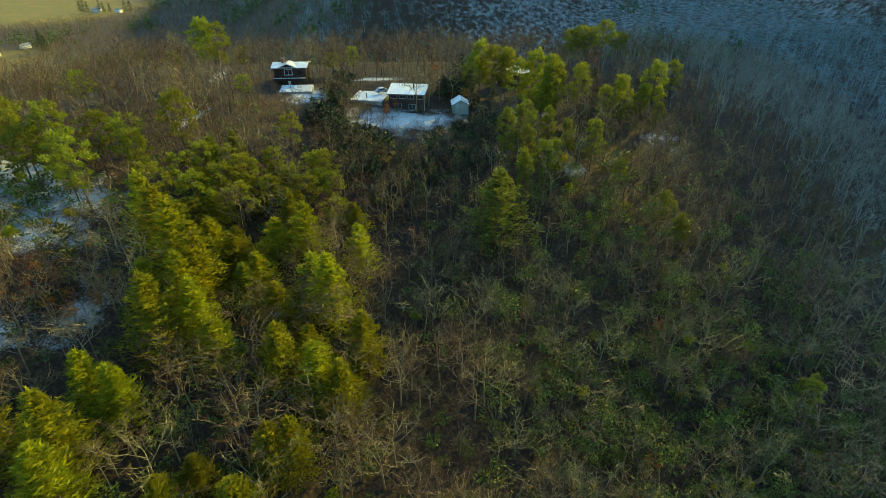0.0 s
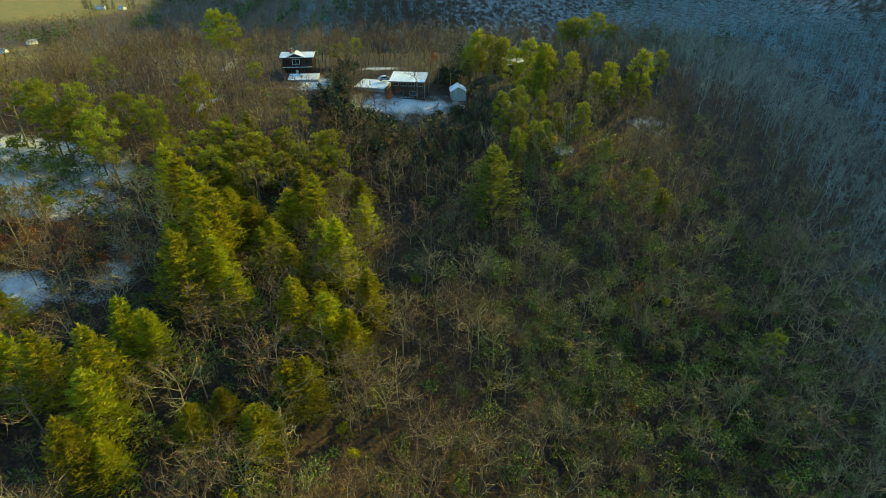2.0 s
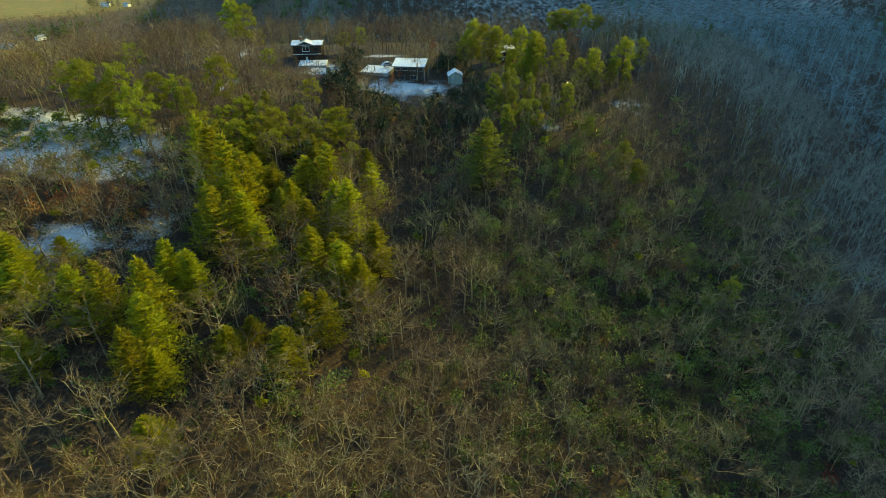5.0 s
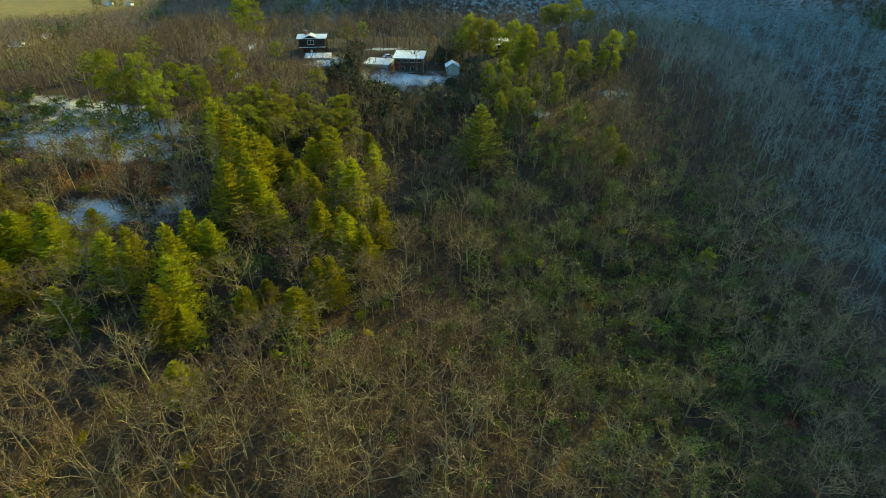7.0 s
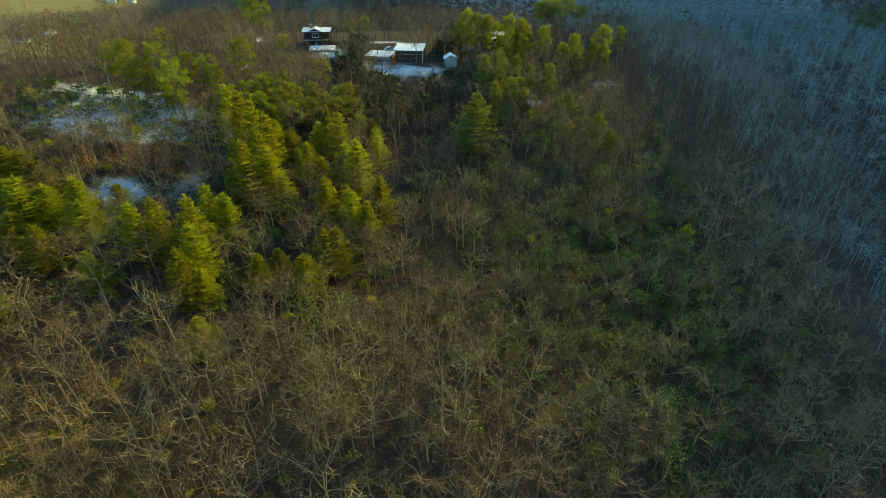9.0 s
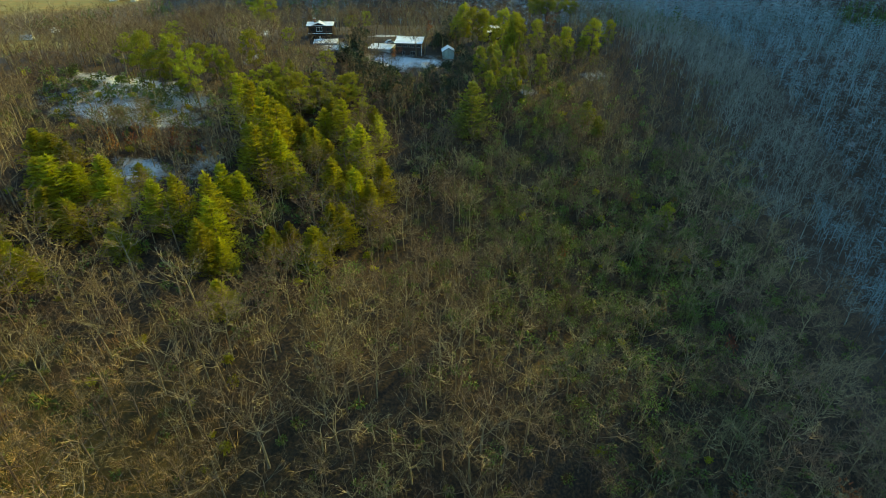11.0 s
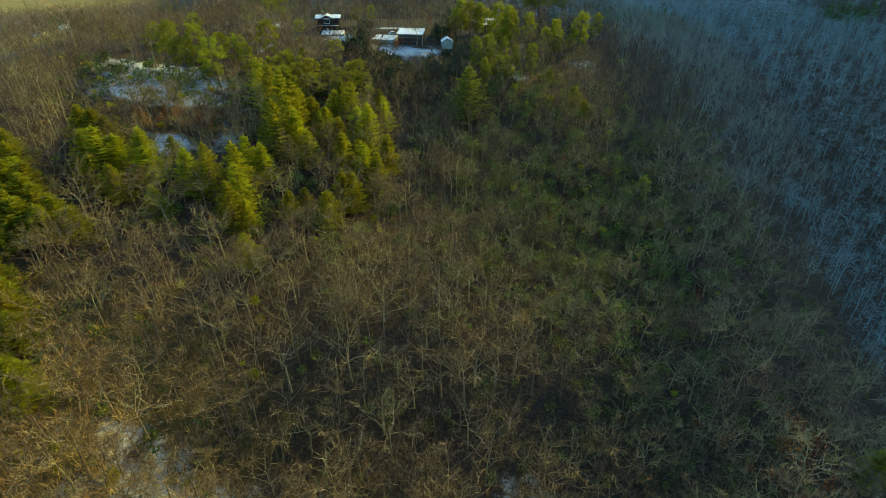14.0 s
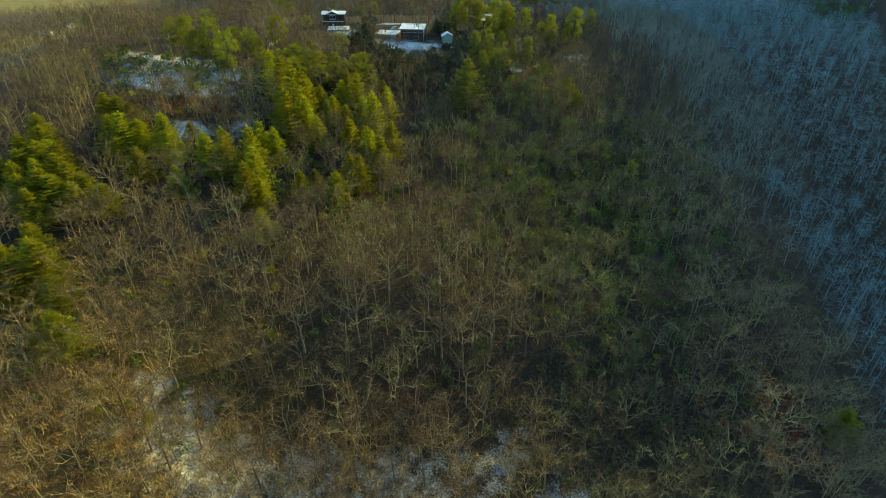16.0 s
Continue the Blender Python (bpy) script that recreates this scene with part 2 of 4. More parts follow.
def snow_kept(x, y):
    """How much of the old snow is left: the glade, the yards, the open wood in the south, the shaded mountain; extra
    snow there stands in for haze.
    """
    s = 0.12 - 0.05 * smooth(120, 140, x) * smooth(250, 205, x) * smooth(150, 95, y)
    s = s + 0.34 * blob(x, y, -100, 117, 32, 14, -8) + 0.40 * blob(x, y, -103, 130, 20, 4, -6) + 0.30 * blob(x, y, -80, 121, 8, 4) + 0.42 * blob(x, y, -98, 106, 20, 5) + 0.52 * blob(x, y, -85, 80, 10, 6, 8) + 0.34 * blob(x, y, -67, 88, 5, 9) + 0.36 * blob(x, y, -84, 67, 3, 9)
    s = s + 0.6 * blob(x, y, -71.5, 210, 2.2, 11, 8) + 0.5 * blob(x, y, -67, 166, 2.2, 9, -10)
    s = s + 0.46 * blob(x, y, -2, 171, 23, 8.5) + 0.50 * blob(x, y, -35, 188, 8, 8) + 0.5 * blob(x, y, -12, 205, 12, 2) + 0.20 * blob(x, y, 42, 176, 14, 10)
    s = s + 0.27 * blob(x, y, -57, -31, 26, 14, -25) + 0.14 * blob(x, y, -66, -16, 9, 6) + 0.20 * blob(x, y, 22, -22, 13, 6, 48) + 0.34 * blob(x, y, 34, -34, 10, 6, 30) + 0.24 * blob(x, y, -14, -30, 34, 14)
    s = s + 0.26 * blob(x, y, 84, 163, 10, 7) + 0.30 * blob(x, y, 48, 139, 5, 5)
    s = s + 0.12 * (1 - smooth(250, 205, x) * smooth(150, 95, y)) * smooth(128, 150, x) * smooth(330, 250, y) + 0.22 * smooth(330, 480, y) * smooth(-120, 120, x)
    return np.clip(s, 0, 1)


def meadow_at(x, y):
    m = smooth(-12, 12, y - 912 - 0.43 * (x + 626) + 14 * np.sin(x / 37)) * smooth(12, -12, x + 455 + 0.43 * (y - 977) + 12 * np.sin(y / 31))
    return np.clip(m + 1.3 * blob(x, y, -480, 665, 75, 42, -54) + 0.5 * blob(x, y, -84, -12, 36, 26), 0, 1)


def shell(name, v, f, mats, parent=None, index=None, attributes=(), flat=True):
    """A mesh object from arrays of corners and triangles."""
    me = bpy.data.meshes.new(name)
    v, f = np.asarray(v, np.float32), np.asarray(f, np.int32)
    me.vertices.add(len(v))
    me.vertices.foreach_set("co", v.ravel())
    me.loops.add(f.size)
    me.loops.foreach_set("vertex_index", f.ravel())
    me.polygons.add(len(f))
    me.polygons.foreach_set("loop_start", np.arange(0, f.size, f.shape[1], dtype=np.int32))
    if index is not None:
        me.polygons.foreach_set("material_index", np.asarray(index, np.int32))
    if not flat:
        me.polygons.foreach_set("use_smooth", np.ones(len(f), bool))
    for key, values in attributes:
        me.attributes.new(key, "FLOAT", "POINT").data.foreach_set("value", np.asarray(values, np.float32))
    for m in mats:
        me.materials.append(m)
    me.update(calc_edges=True)
    me.validate()
    ob = new(name, me)
    if parent:
        ob.parent = parent
    return ob


def axis(lo, hi, step, far, grow):
    inner = list(np.arange(lo, hi + 0.1, step))
    out, p, s = [], hi, step
    while p < far:
        s *= grow
        p += s
        out.append(p)
    back, p, s = [], lo, step
    while p > -far:
        s *= grow
        p -= s
        back.append(p)
    return np.array(back[::-1] + inner + out)


gx, gy = axis(-170, 260, 3.5, 4200, 1.12), axis(-110, 300, 3.5, 4200, 1.12)
xx, yy = np.meshgrid(gx, gy)
xf, yf = xx.ravel(), yy.ravel()
zf = land(xf, yf) + bumps(xf, yf)
nx, ny = len(gx), len(gy)
ii = (np.arange(ny - 1)[:, None] * nx + np.arange(nx - 1)[None, :]).ravel()
ground = shell("ground", np.stack([xf, yf, zf], 1), np.stack([ii, ii + 1, ii + nx + 1, ii + nx], 1), [FLOOR],
               attributes=[("snow", snow_kept(xf, yf)), ("meadow", meadow_at(xf, yf))], flat=False)
tagged(ground, "hilly forest floor of brown leaf litter with patches of old snow", "ground", kind="structure")


# ---- trees: shapes ----
class Shape:
    """Corners, triangles and a material number for each triangle."""

    def __init__(self):
        self.v, self.f, self.m, self.n = [], [], [], 0

    def add(self, v, f, m):
        self.v.append(np.asarray(v, float))
        self.f.append(np.asarray(f, int) + self.n)
        self.m.append(np.full(len(f), m))
        self.n += len(v)

    def done(self):
        self.v, self.f, self.m = np.concatenate(self.v), np.concatenate(self.f), np.concatenate(self.m)
        return self

    def only(self, m):
        f = self.f[self.m == m]
        used, back = np.unique(f, return_inverse=True)
        return self.v[used], back.reshape(f.shape)


def stem(shape, pts, rad, sides, m):
    """A tapered stick along pts that ends in a tip."""
    pts = [np.asarray(p, float) for p in pts]
    d = pts[-1] - pts[0]
    side = np.cross(d, (0.3, 0.2, 1.0) if abs(d[2]) < np.linalg.norm(d) * 0.9 else (1, 0, 0))
    side /= np.linalg.norm(side) + 1e-9
    up = np.cross(side, d)
    up /= np.linalg.norm(up) + 1e-9
    a = np.arange(sides) * 2 * math.pi / sides
    ring = np.cos(a)[:, None] * side + np.sin(a)[:, None] * up
    v = np.concatenate([p + r * ring for p, r in zip(pts[:-1], rad)] + [pts[-1][None]])
    f = []
    for k in range(len(pts) - 2):
        for i in range(sides):
            j = (i + 1) % sides
            f += [(k * sides + i, k * sides + j, (k + 1) * sides + j), (k * sides + i, (k + 1) * sides + j, (k + 1) * sides + i)]
    k = (len(pts) - 2) * sides
    f += [(k + i, k + (i + 1) % sides, len(v) - 1) for i in range(sides)]
    shape.add(v, f, m)


def slivers(shape, base, tip, width, m, rng):
    """One thin triangle for each twig or tuft."""
    base, tip = np.asarray(base), np.asarray(tip)
    n = len(base)
    d = tip - base
    s = np.cross(d, rng.normal(size=(n, 3)))
    s /= np.linalg.norm(s, axis=1, keepdims=True) + 1e-9
    s *= np.asarray(width).reshape(-1, 1) / 2
    v = np.stack([base - s, base + s, tip], 1).reshape(-1, 3)
    shape.add(v, np.arange(3 * n).reshape(n, 3), m)


def bare_tree(seed, tall=13.0, leaders=4, limbs=6, subs=4, twigs=5, fork=0.36, spread=1.0, thick=1.0):
    """A leafless broad-leaved tree: a stem that forks into sinuous spreading leaders with limbs (0), branchlets and twigs (1)."""
    rng = np.random.default_rng(seed)
    sh = Shape()
    lean = rng.normal(0, 0.5, 2)
    at = lambda u: np.array([lean[0] * u, lean[1] * u, tall * u])
    r0 = 0.145
    stem(sh, [(0, 0, -0.8), at(fork * 0.5), at(fork), at(fork + 0.22)], [r0 * 1.15, r0, r0 * 0.8], 4, 0)
    b, t, w, lb, lt = [], [], [], [], []
    for k in range(leaders):
        mid = k == 0
        u = fork + (0.12 if mid else rng.uniform(-0.06, 0.20))
        az = k * 2 * math.pi / max(leaders - 1, 1) + rng.normal(0, 0.35)
        out = np.array([math.cos(az), math.sin(az), 0]) * (0.25 if mid else 1.0)
        reach = tall * rng.uniform(0.17, 0.30) * spread
        top = tall * (rng.uniform(0.95, 1.05) if mid else rng.uniform(0.78, 0.97))
        p0 = at(u)
        rise = top - p0[2]
        bow = rng.normal(0, 0.35, (2, 3))
        p1 = p0 + out * reach * 0.36 + np.array([0, 0, rise * 0.30]) + bow[0]
        p2 = p0 + out * reach * 0.74 + np.array([0, 0, rise * 0.64]) + bow[1]
        p3 = p0 + out * reach + np.array([0, 0, rise])
        pts = [p0, p1, p2, p3]
        rl = r0 * (0.56 if mid else 0.48)
        stem(sh, pts, [rl, rl * 0.72, rl * 0.42], 3, 0)
        for i in range(limbs):
            q = 0.16 + 0.80 * (i + rng.random()) / limbs
            g = min(int(q * 3), 2)
            s0 = pts[g] + (pts[g + 1] - pts[g]) * (q * 3 - g)
            side = rng.uniform(0, 6.28)
            dr = np.array([math.cos(side), math.sin(side), rng.uniform(0.45, 1.2)]) + out * 0.55
            dr /= np.linalg.norm(dr)
            ln = tall * 0.19 * (1.15 - 0.55 * q) * rng.uniform(0.7, 1.25) * spread
            s1 = s0 + dr * ln * 0.5 + rng.normal(0, 0.12, 3)
            s2 = s0 + dr * ln + np.array([0, 0, ln * 0.28])
            stem(sh, [s0, s1, s2], [0.040 * thick, 0.027 * thick], 3, 0)
            for j in range(subs):
                h = 0.3 + 0.7 * (j + rng.random()) / subs
                c0 = s0 + (s1 - s0) * h * 2 if h < 0.5 else s1 + (s2 - s1) * (h - 0.5) * 2
                d2 = dr * 0.55 + rng.normal(0, 0.55, 3) + np.array([0, 0, 0.3])
                d2 /= np.linalg.norm(d2)
                c1 = c0 + d2 * rng.uniform(0.9, 1.7)
                lb.append(c0), lt.append(c1)
                base = c0 + (c1 - c0) * rng.uniform(0.25, 1.0, twigs)[:, None]
                tip = base + (d2 * 0.6 + rng.normal(0, 0.5, (twigs, 3)) + np.array([0, 0, 0.15])) * rng.uniform(0.6, 1.2, (twigs, 1))
                b += list(base)
                t += list(tip)
                w += list(rng.uniform(0.020, 0.038, twigs) * thick)
    slivers(sh, lb, lt, [0.075 * thick] * len(lb), 0, rng)
    slivers(sh, b, t, w, 1, rng)
    return sh.done()


def white_pine(seed, tall=16.0, rows=15, wide=0.34, arms=6, tufts=46, low=0.08):
    """A tall pine with level whorls of feathery boughs: stem and boughs (0), needles (1)."""
    rng = np.random.default_rng(seed)
    sh = Shape()
    stem(sh, [(0, 0, -0.6), (0.05, 0.03, tall * 0.35), (-0.05, 0.05, tall * 0.7), (0, 0, tall * 0.985)], [0.24, 0.17, 0.09], 6, 0)
    b, t, w = [], [], []
    for k in range(rows):
        u = low + (0.96 - low) * (k + rng.random() * 0.4) / rows
        full = tall * wide * min(1.0, (1.0 - u) * 1.22 + 0.04) * (0.6 + 0.4 * min(1, (u - low + 0.12) * 5))
        for j in range(arms):
            az = (j + rng.random() * 0.7) * 2 * math.pi / arms + k * 1.1
            ln = full * rng.uniform(0.65, 1.15)
            out = np.array([math.cos(az), math.sin(az), 0])
            p0 = np.array([0, 0, tall * u])
            p1 = p0 + out * ln * 0.6 + np.array([0, 0, ln * (0.02 + 0.20 * u)])
            p2 = p0 + out * ln + np.array([0, 0, ln * (0.08 + 0.34 * u)])
            stem(sh, [p0, p1, p2], [0.05, 0.03], 3, 0)
            across = np.array([-out[1], out[0], 0])
            q = rng.uniform(0.12, 1.04, tufts)
            c = np.where(q[:, None] < 0.6, p0 + (p1 - p0) * q[:, None] / 0.6, p1 + (p2 - p1) * (q[:, None] - 0.6) / 0.4)
            c = c + across * (rng.uniform(-1, 1, tufts) * (0.10 + 0.42 * q * (1.25 - q)) * ln)[:, None] + rng.normal(0, 0.07, (tufts, 3)) + np.array([0, 0, 1]) * rng.uniform(-0.06, 0.24, (tufts, 1))
            dd = out * 0.75 + across * rng.normal(0, 0.6, (tufts, 1)) + np.array([0, 0, 0.34]) + rng.normal(0, 0.22, (tufts, 3))
            size = rng.uniform(0.45, 0.95, (tufts, 1))
            b += list(c - dd * size * 0.35)
            t += list(c + dd * size * 0.65)
            w += list(rng.uniform(0.15, 0.27, tufts))
    n = 14
    b += list(np.array([0, 0, tall * 0.95]) + rng.normal(0, 0.12, (n, 3)))
    t += list(np.array([0, 0, tall * 1.0]) + rng.normal(0, 0.35, (n, 3)))
    w += [0.3] * n
    slivers(sh, b, t, w, 1, rng)
    return sh.done()


def pitch_pine(seed, tall=15.0, clumps=34, low=0.34, wide=0.22):
    """A pine with a bare lower stem and a ragged crown of rounded clumps: stem and limbs (0), needles (1)."""
    rng = np.random.default_rng(seed)
    sh = Shape()
    lean = rng.normal(0, 0.35, 2)
    at = lambda u: np.array([lean[0] * u, lean[1] * u, tall * u])
    stem(sh, [(0, 0, -0.6), at(0.35), at(0.7), at(0.95)], [0.22, 0.17, 0.10], 6, 0)
    b, t, w = [], [], []
    for k in range(clumps):
        u = low + (0.98 - low) * (k + rng.random()) / clumps
        az = k * 2.4 + rng.normal(0, 0.5)
        hump = math.sin(math.pi * min(1, (u - low) / (1 - low) * 0.85 + 0.14))
        ln = tall * wide * (0.35 + 0.75 * hump) * rng.uniform(0.5, 1.1)
        p0, c = at(u - 0.04), at(u) + np.array([math.cos(az), math.sin(az), 0.15 + 0.3 * rng.random()]) * ln
        stem(sh, [p0, (p0 + c) / 2 - np.array([0, 0, 0.1]), c], [0.06, 0.035], 3, 0)
        n = 82
        o = rng.normal(0, 1, (n, 3))
        o /= np.linalg.norm(o, axis=1, keepdims=True)
        o *= np.array([1.0, 1.0, 0.62]) * rng.uniform(0.45, 1.0, (n, 1))
        rr = rng.uniform(0.95, 1.45)
        base = c + o * rr * 0.8
        b += list(base)
        t += list(base + (o * 0.5 + rng.normal(0, 0.35, (n, 3)) + np.array([0, 0, 0.2])) * 0.65)
        w += list(rng.uniform(0.22, 0.36, n))
    slivers(sh, b, t, w, 1, rng)
    return sh.done()


def shrub(seed, tall=2.6, wide=2.0, leaves=90, leaf=0.42, stems=4):
    """An evergreen or withered bush: stems (0), leaves (1)."""
    rng = np.random.default_rng(seed)
    sh = Shape()
    heads = []
    for k in range(stems):
        az = k * 2 * math.pi / stems + rng.normal(0, 0.4)
        c = np.array([math.cos(az) * wide * 0.5 * rng.random(), math.sin(az) * wide * 0.5 * rng.random(), tall * rng.uniform(0.55, 0.95)])
        stem(sh, [(0, 0, -0.2), c * (0.6, 0.6, 0.5), c], [0.05, 0.03], 3, 0)
        heads.append(c)
    o = rng.normal(0, 1, (leaves, 3))
    o /= np.linalg.norm(o, axis=1, keepdims=True)
    c = np.array(heads)[rng.integers(0, stems, leaves)] + o * np.array([0.5, 0.5, 0.38]) * wide * rng.uniform(0.5, 1, (leaves, 1))
    c[:, 2] = np.maximum(c[:, 2], 0.1)
    slivers(sh, c, c + (o * 0.6 + rng.normal(0, 0.5, (leaves, 3))) * leaf * 1.5, rng.uniform(0.7, 1.2, leaves) * leaf, 1, rng)
    return sh.done()


def brush(seed, tall=2.8, twigs=42):
    """Low leafless brush: a spray of fine stems."""
    rng = np.random.default_rng(seed)
    sh = Shape()
    stem(sh, [(0, 0, -0.2), (0.1, 0, tall * 0.9)], [0.05], 3, 0)
    base = rng.normal(0, 0.55, (twigs, 3)) * (1, 1, 0) + np.stack([np.zeros(twigs), np.zeros(twigs), rng.uniform(0.2, 0.65, twigs) * tall], 1)
    tip = base * (1.7, 1.7, 1) + rng.normal(0, 0.5, (twigs, 3)) + np.stack([np.zeros(twigs), np.zeros(twigs), rng.uniform(0.2, 0.5, twigs) * tall], 1)
    slivers(sh, base, tip, rng.uniform(0.05, 0.09, twigs), 1, rng)
    return sh.done()


def far_bare(seed, tall=11.0):
    """A leafless tree far off."""
    rng = np.random.default_rng(seed)
    sh = Shape()
    stem(sh, [(0, 0, -0.8), (rng.normal(0, .3), rng.normal(0, .3), tall * 0.6), (0, 0, tall)], [0.10, 0.07], 3, 0)
    n = 60
    u = rng.uniform(0.4, 0.95, n)
    az = rng.uniform(0, 6.28, n)
    out = np.stack([np.cos(az), np.sin(az), np.zeros(n)], 1)
    base = out * rng.uniform(0, 2.5, (n, 1)) + np.stack([0 * u, 0 * u, tall * u], 1)
    tip = base + out * rng.uniform(0.2, 1.7, (n, 1)) + rng.normal(0, 0.6, (n, 3)) + np.stack([0 * u, 0 * u, rng.uniform(-0.3, 1.2, n)], 1)
    slivers(sh, base, tip, rng.uniform(0.09, 0.19, n), 1, rng)
    return sh.done()


def far_pine(seed, tall=15.0):
    rng = np.random.default_rng(seed)
    sh = Shape()
    stem(sh, [(0, 0, -0.8), (0, 0, tall)], [0.25], 3, 0)
    n = 60
    u = rng.uniform(0.2, 1.0, n)
    az = rng.uniform(0, 6.28, n)
    out = np.stack([np.cos(az), np.sin(az), np.zeros(n)], 1)
    r = (1.03 - u)[:, None] * tall * 0.24 + 0.2
    base = out * r * 0.3 + np.stack([0 * u, 0 * u, tall * u], 1)
    tip = base + out * r * rng.uniform(0.5, 1, (n, 1)) + rng.normal(0, 0.3, (n, 3))
    slivers(sh, base, tip, rng.uniform(0.7, 1.3, n), 1, rng)
    return sh.done()


def tree_thing(name, shape, stem_mat, crown_mat, m, label, category, group, crown="crown"):
    """One tree as a thing of its own: an empty at its foot, with the stem and the crown under it."""
    foot = new(name)
    foot.empty_display_size = 0.5
    foot.matrix_basis = m
    v, f = shape.only(0)
    shell("trunk", v, f, [stem_mat], foot, flat=False)
    v, f = shape.only(1)
    shell(crown, v, f, [crown_mat], foot)
    return tagged(foot, label, category, group)


def plant(kinds, spots, name, mats, label, category, group, crown="crown", label_of=None):
    """Trees that can be counted: the first of each kind is built, the others are copies. Spots are x, y, turn, scale across, scale up."""
    made = {}
    for i, (x, y, turn, sc, sz) in enumerate(spots):
        k = i % len(kinds)
        m = Matrix.LocRotScale((x, y, height(x, y)), Euler((0, 0, turn)), (sc, sc, sz))
        if k in made:
            ob = copy_thing(made[k], m @ Matrix.Diagonal((1 / made[k].scale[0], 1 / made[k].scale[1], 1 / made[k].scale[2], 1)))
        else:
            ob = made[k] = tree_thing(name, kinds[k], mats[0], mats[1], m, label, category, group, crown)
        if label_of:
            ob["label"] = label_of(sz)


def mass(name, kinds, spots, mats, label, category):
    """Growth that nobody could count, as one object."""
    vs, fs, ms, ts, n = [], [], [], [], 0
    spots = np.asarray(spots, float)
    which = np.arange(len(spots)) % len(kinds)
    zs = land(spots[:, 0], spots[:, 1]) + bumps(spots[:, 0], spots[:, 1])
    tone = np.random.default_rng(5).random(len(spots))
    for k, sh in enumerate(kinds):
        p = spots[which == k]
        if not len(p):
            continue
        c, s = np.cos(p[:, 2])[:, None], np.sin(p[:, 2])[:, None]
        v = sh.v
        x = (v[:, 0] * c - v[:, 1] * s) * p[:, 3:4] + p[:, 0:1]
        y = (v[:, 0] * s + v[:, 1] * c) * p[:, 3:4] + p[:, 1:2]
        z = v[:, 2] * p[:, 4:5] + zs[which == k][:, None]
        vs.append(np.stack([x, y, z], 2).reshape(-1, 3))
        fs.append((sh.f[None] + (np.arange(len(p)) * len(v))[:, None, None] + n).reshape(-1, 3))
        ms.append(np.tile(sh.m, len(p)))
        ts.append(np.repeat(tone[which == k], len(v)))
        n += len(p) * len(v)
    ob = shell(name, np.concatenate(vs), np.concatenate(fs), mats, index=np.concatenate(ms), attributes=[("tone", np.concatenate(ts))])
    return tagged(ob, label, category, kind="stuff")


# ---- where things grow ----
WHITE = [white_pine(11, rows=17), white_pine(12, wide=0.37, rows=16), white_pine(13, wide=0.31, rows=18), white_pine(14, arms=7, rows=15, wide=0.35)]
PITCH = [pitch_pine(21), pitch_pine(22, clumps=30, wide=0.26), pitch_pine(23, clumps=38, low=0.28, wide=0.20)]
COLUMN = [pitch_pine(24, clumps=40, low=0.20, wide=0.16), pitch_pine(25, clumps=36, low=0.26, wide=0.18), pitch_pine(26, clumps=44, low=0.16, wide=0.14)]
UMBRELLA = [pitch_pine(27, clumps=26, low=0.58, wide=0.22), pitch_pine(28, clumps=24, low=0.52, wide=0.20)]
CONE = [white_pine(31, wide=0.52, rows=18, low=0.04, arms=7), white_pine(32, wide=0.22, rows=17, low=0.05)]
BARE = [bare_tree(s, tall=12.0 + 0.6 * (s % 4), leaders=4 + s % 2, limbs=5, subs=4, twigs=7, spread=1.05 + 0.09 * (s % 4), fork=0.36 + 0.05 * (s % 3)) for s in range(41, 49)]
BARE_FULL = [bare_tree(s, tall=11.5, leaders=4, limbs=5, subs=3, twigs=7, spread=1.15 + 0.07 * (s % 3), thick=1.3, fork=0.34) for s in range(161, 166)]
BARE_MID = [bare_tree(s, tall=12.5, leaders=3, limbs=3, subs=3, twigs=6, thick=1.8, fork=0.24, spread=1.05) for s in range(51, 57)]
HEMLOCK = [white_pine(s, tufts=24, rows=13, arms=5) for s in (15, 16, 17)]

# pines by grove: x, y and height
PINES_GLADE = [(-94, 126, 20), (-99, 130, 17), (-85, 126, 20), (-89, 122, 16), (-75, 115, 20), (-80, 119, 14), (-78, 134, 15), (-72, 133, 15), (-67, 127, 15), (-60, 138, 20), (-104, 134, 14)]
PINES_BACK = [(-52, 128, 13), (-48, 131, 11), (-41, 125, 13), (-45, 120, 13), (-33, 146, 12), (-26, 133, 10), (-26, 122, 11), (-55, 122, 13), (-34, 120, 11),
              (-50, 114, 14), (-40, 114, 12), (-31, 128, 9), (-36, 134, 9), (-59, 114, 15), (-20, 128, 9), (-18, 118, 10)]
PINES_SPUR = [(-57, 105, 20), (-52, 99, 22), (-47, 93, 24), (-43, 91, 22), (-44, 85, 20), (-47, 77.5, 22), (-41, 81, 18), (-37, 77, 14), (-43, 101, 14), (-38, 99, 12),
              (-27, 86, 15), (-24, 107, 16), (-17, 90, 21), (-21, 95, 15), (-14, 118, 10), (-12, 106, 15), (-30, 104, 13), (-33, 96, 11), (-10, 82, 17), (-52, 88, 15)]
PINES_FOOT = [(-25, 75, 17.5), (-18, 73, 18), (-13.5, 71, 17), (-20, 79, 14), (-24, 58, 16), (-21, 60, 15), (-50, 65.5, 15), (-55, 67, 16), (-56, 57, 20.5), (-64, 56, 20), (-71, 58, 16.5),
              (-54, 50.5, 18.5), (-55, 43, 18), (-51, 44, 12), (-40, 51.5, 11), (-28, 50, 14), (-49, 31, 12), (-80, 72, 9), (-36, 56, 9)]
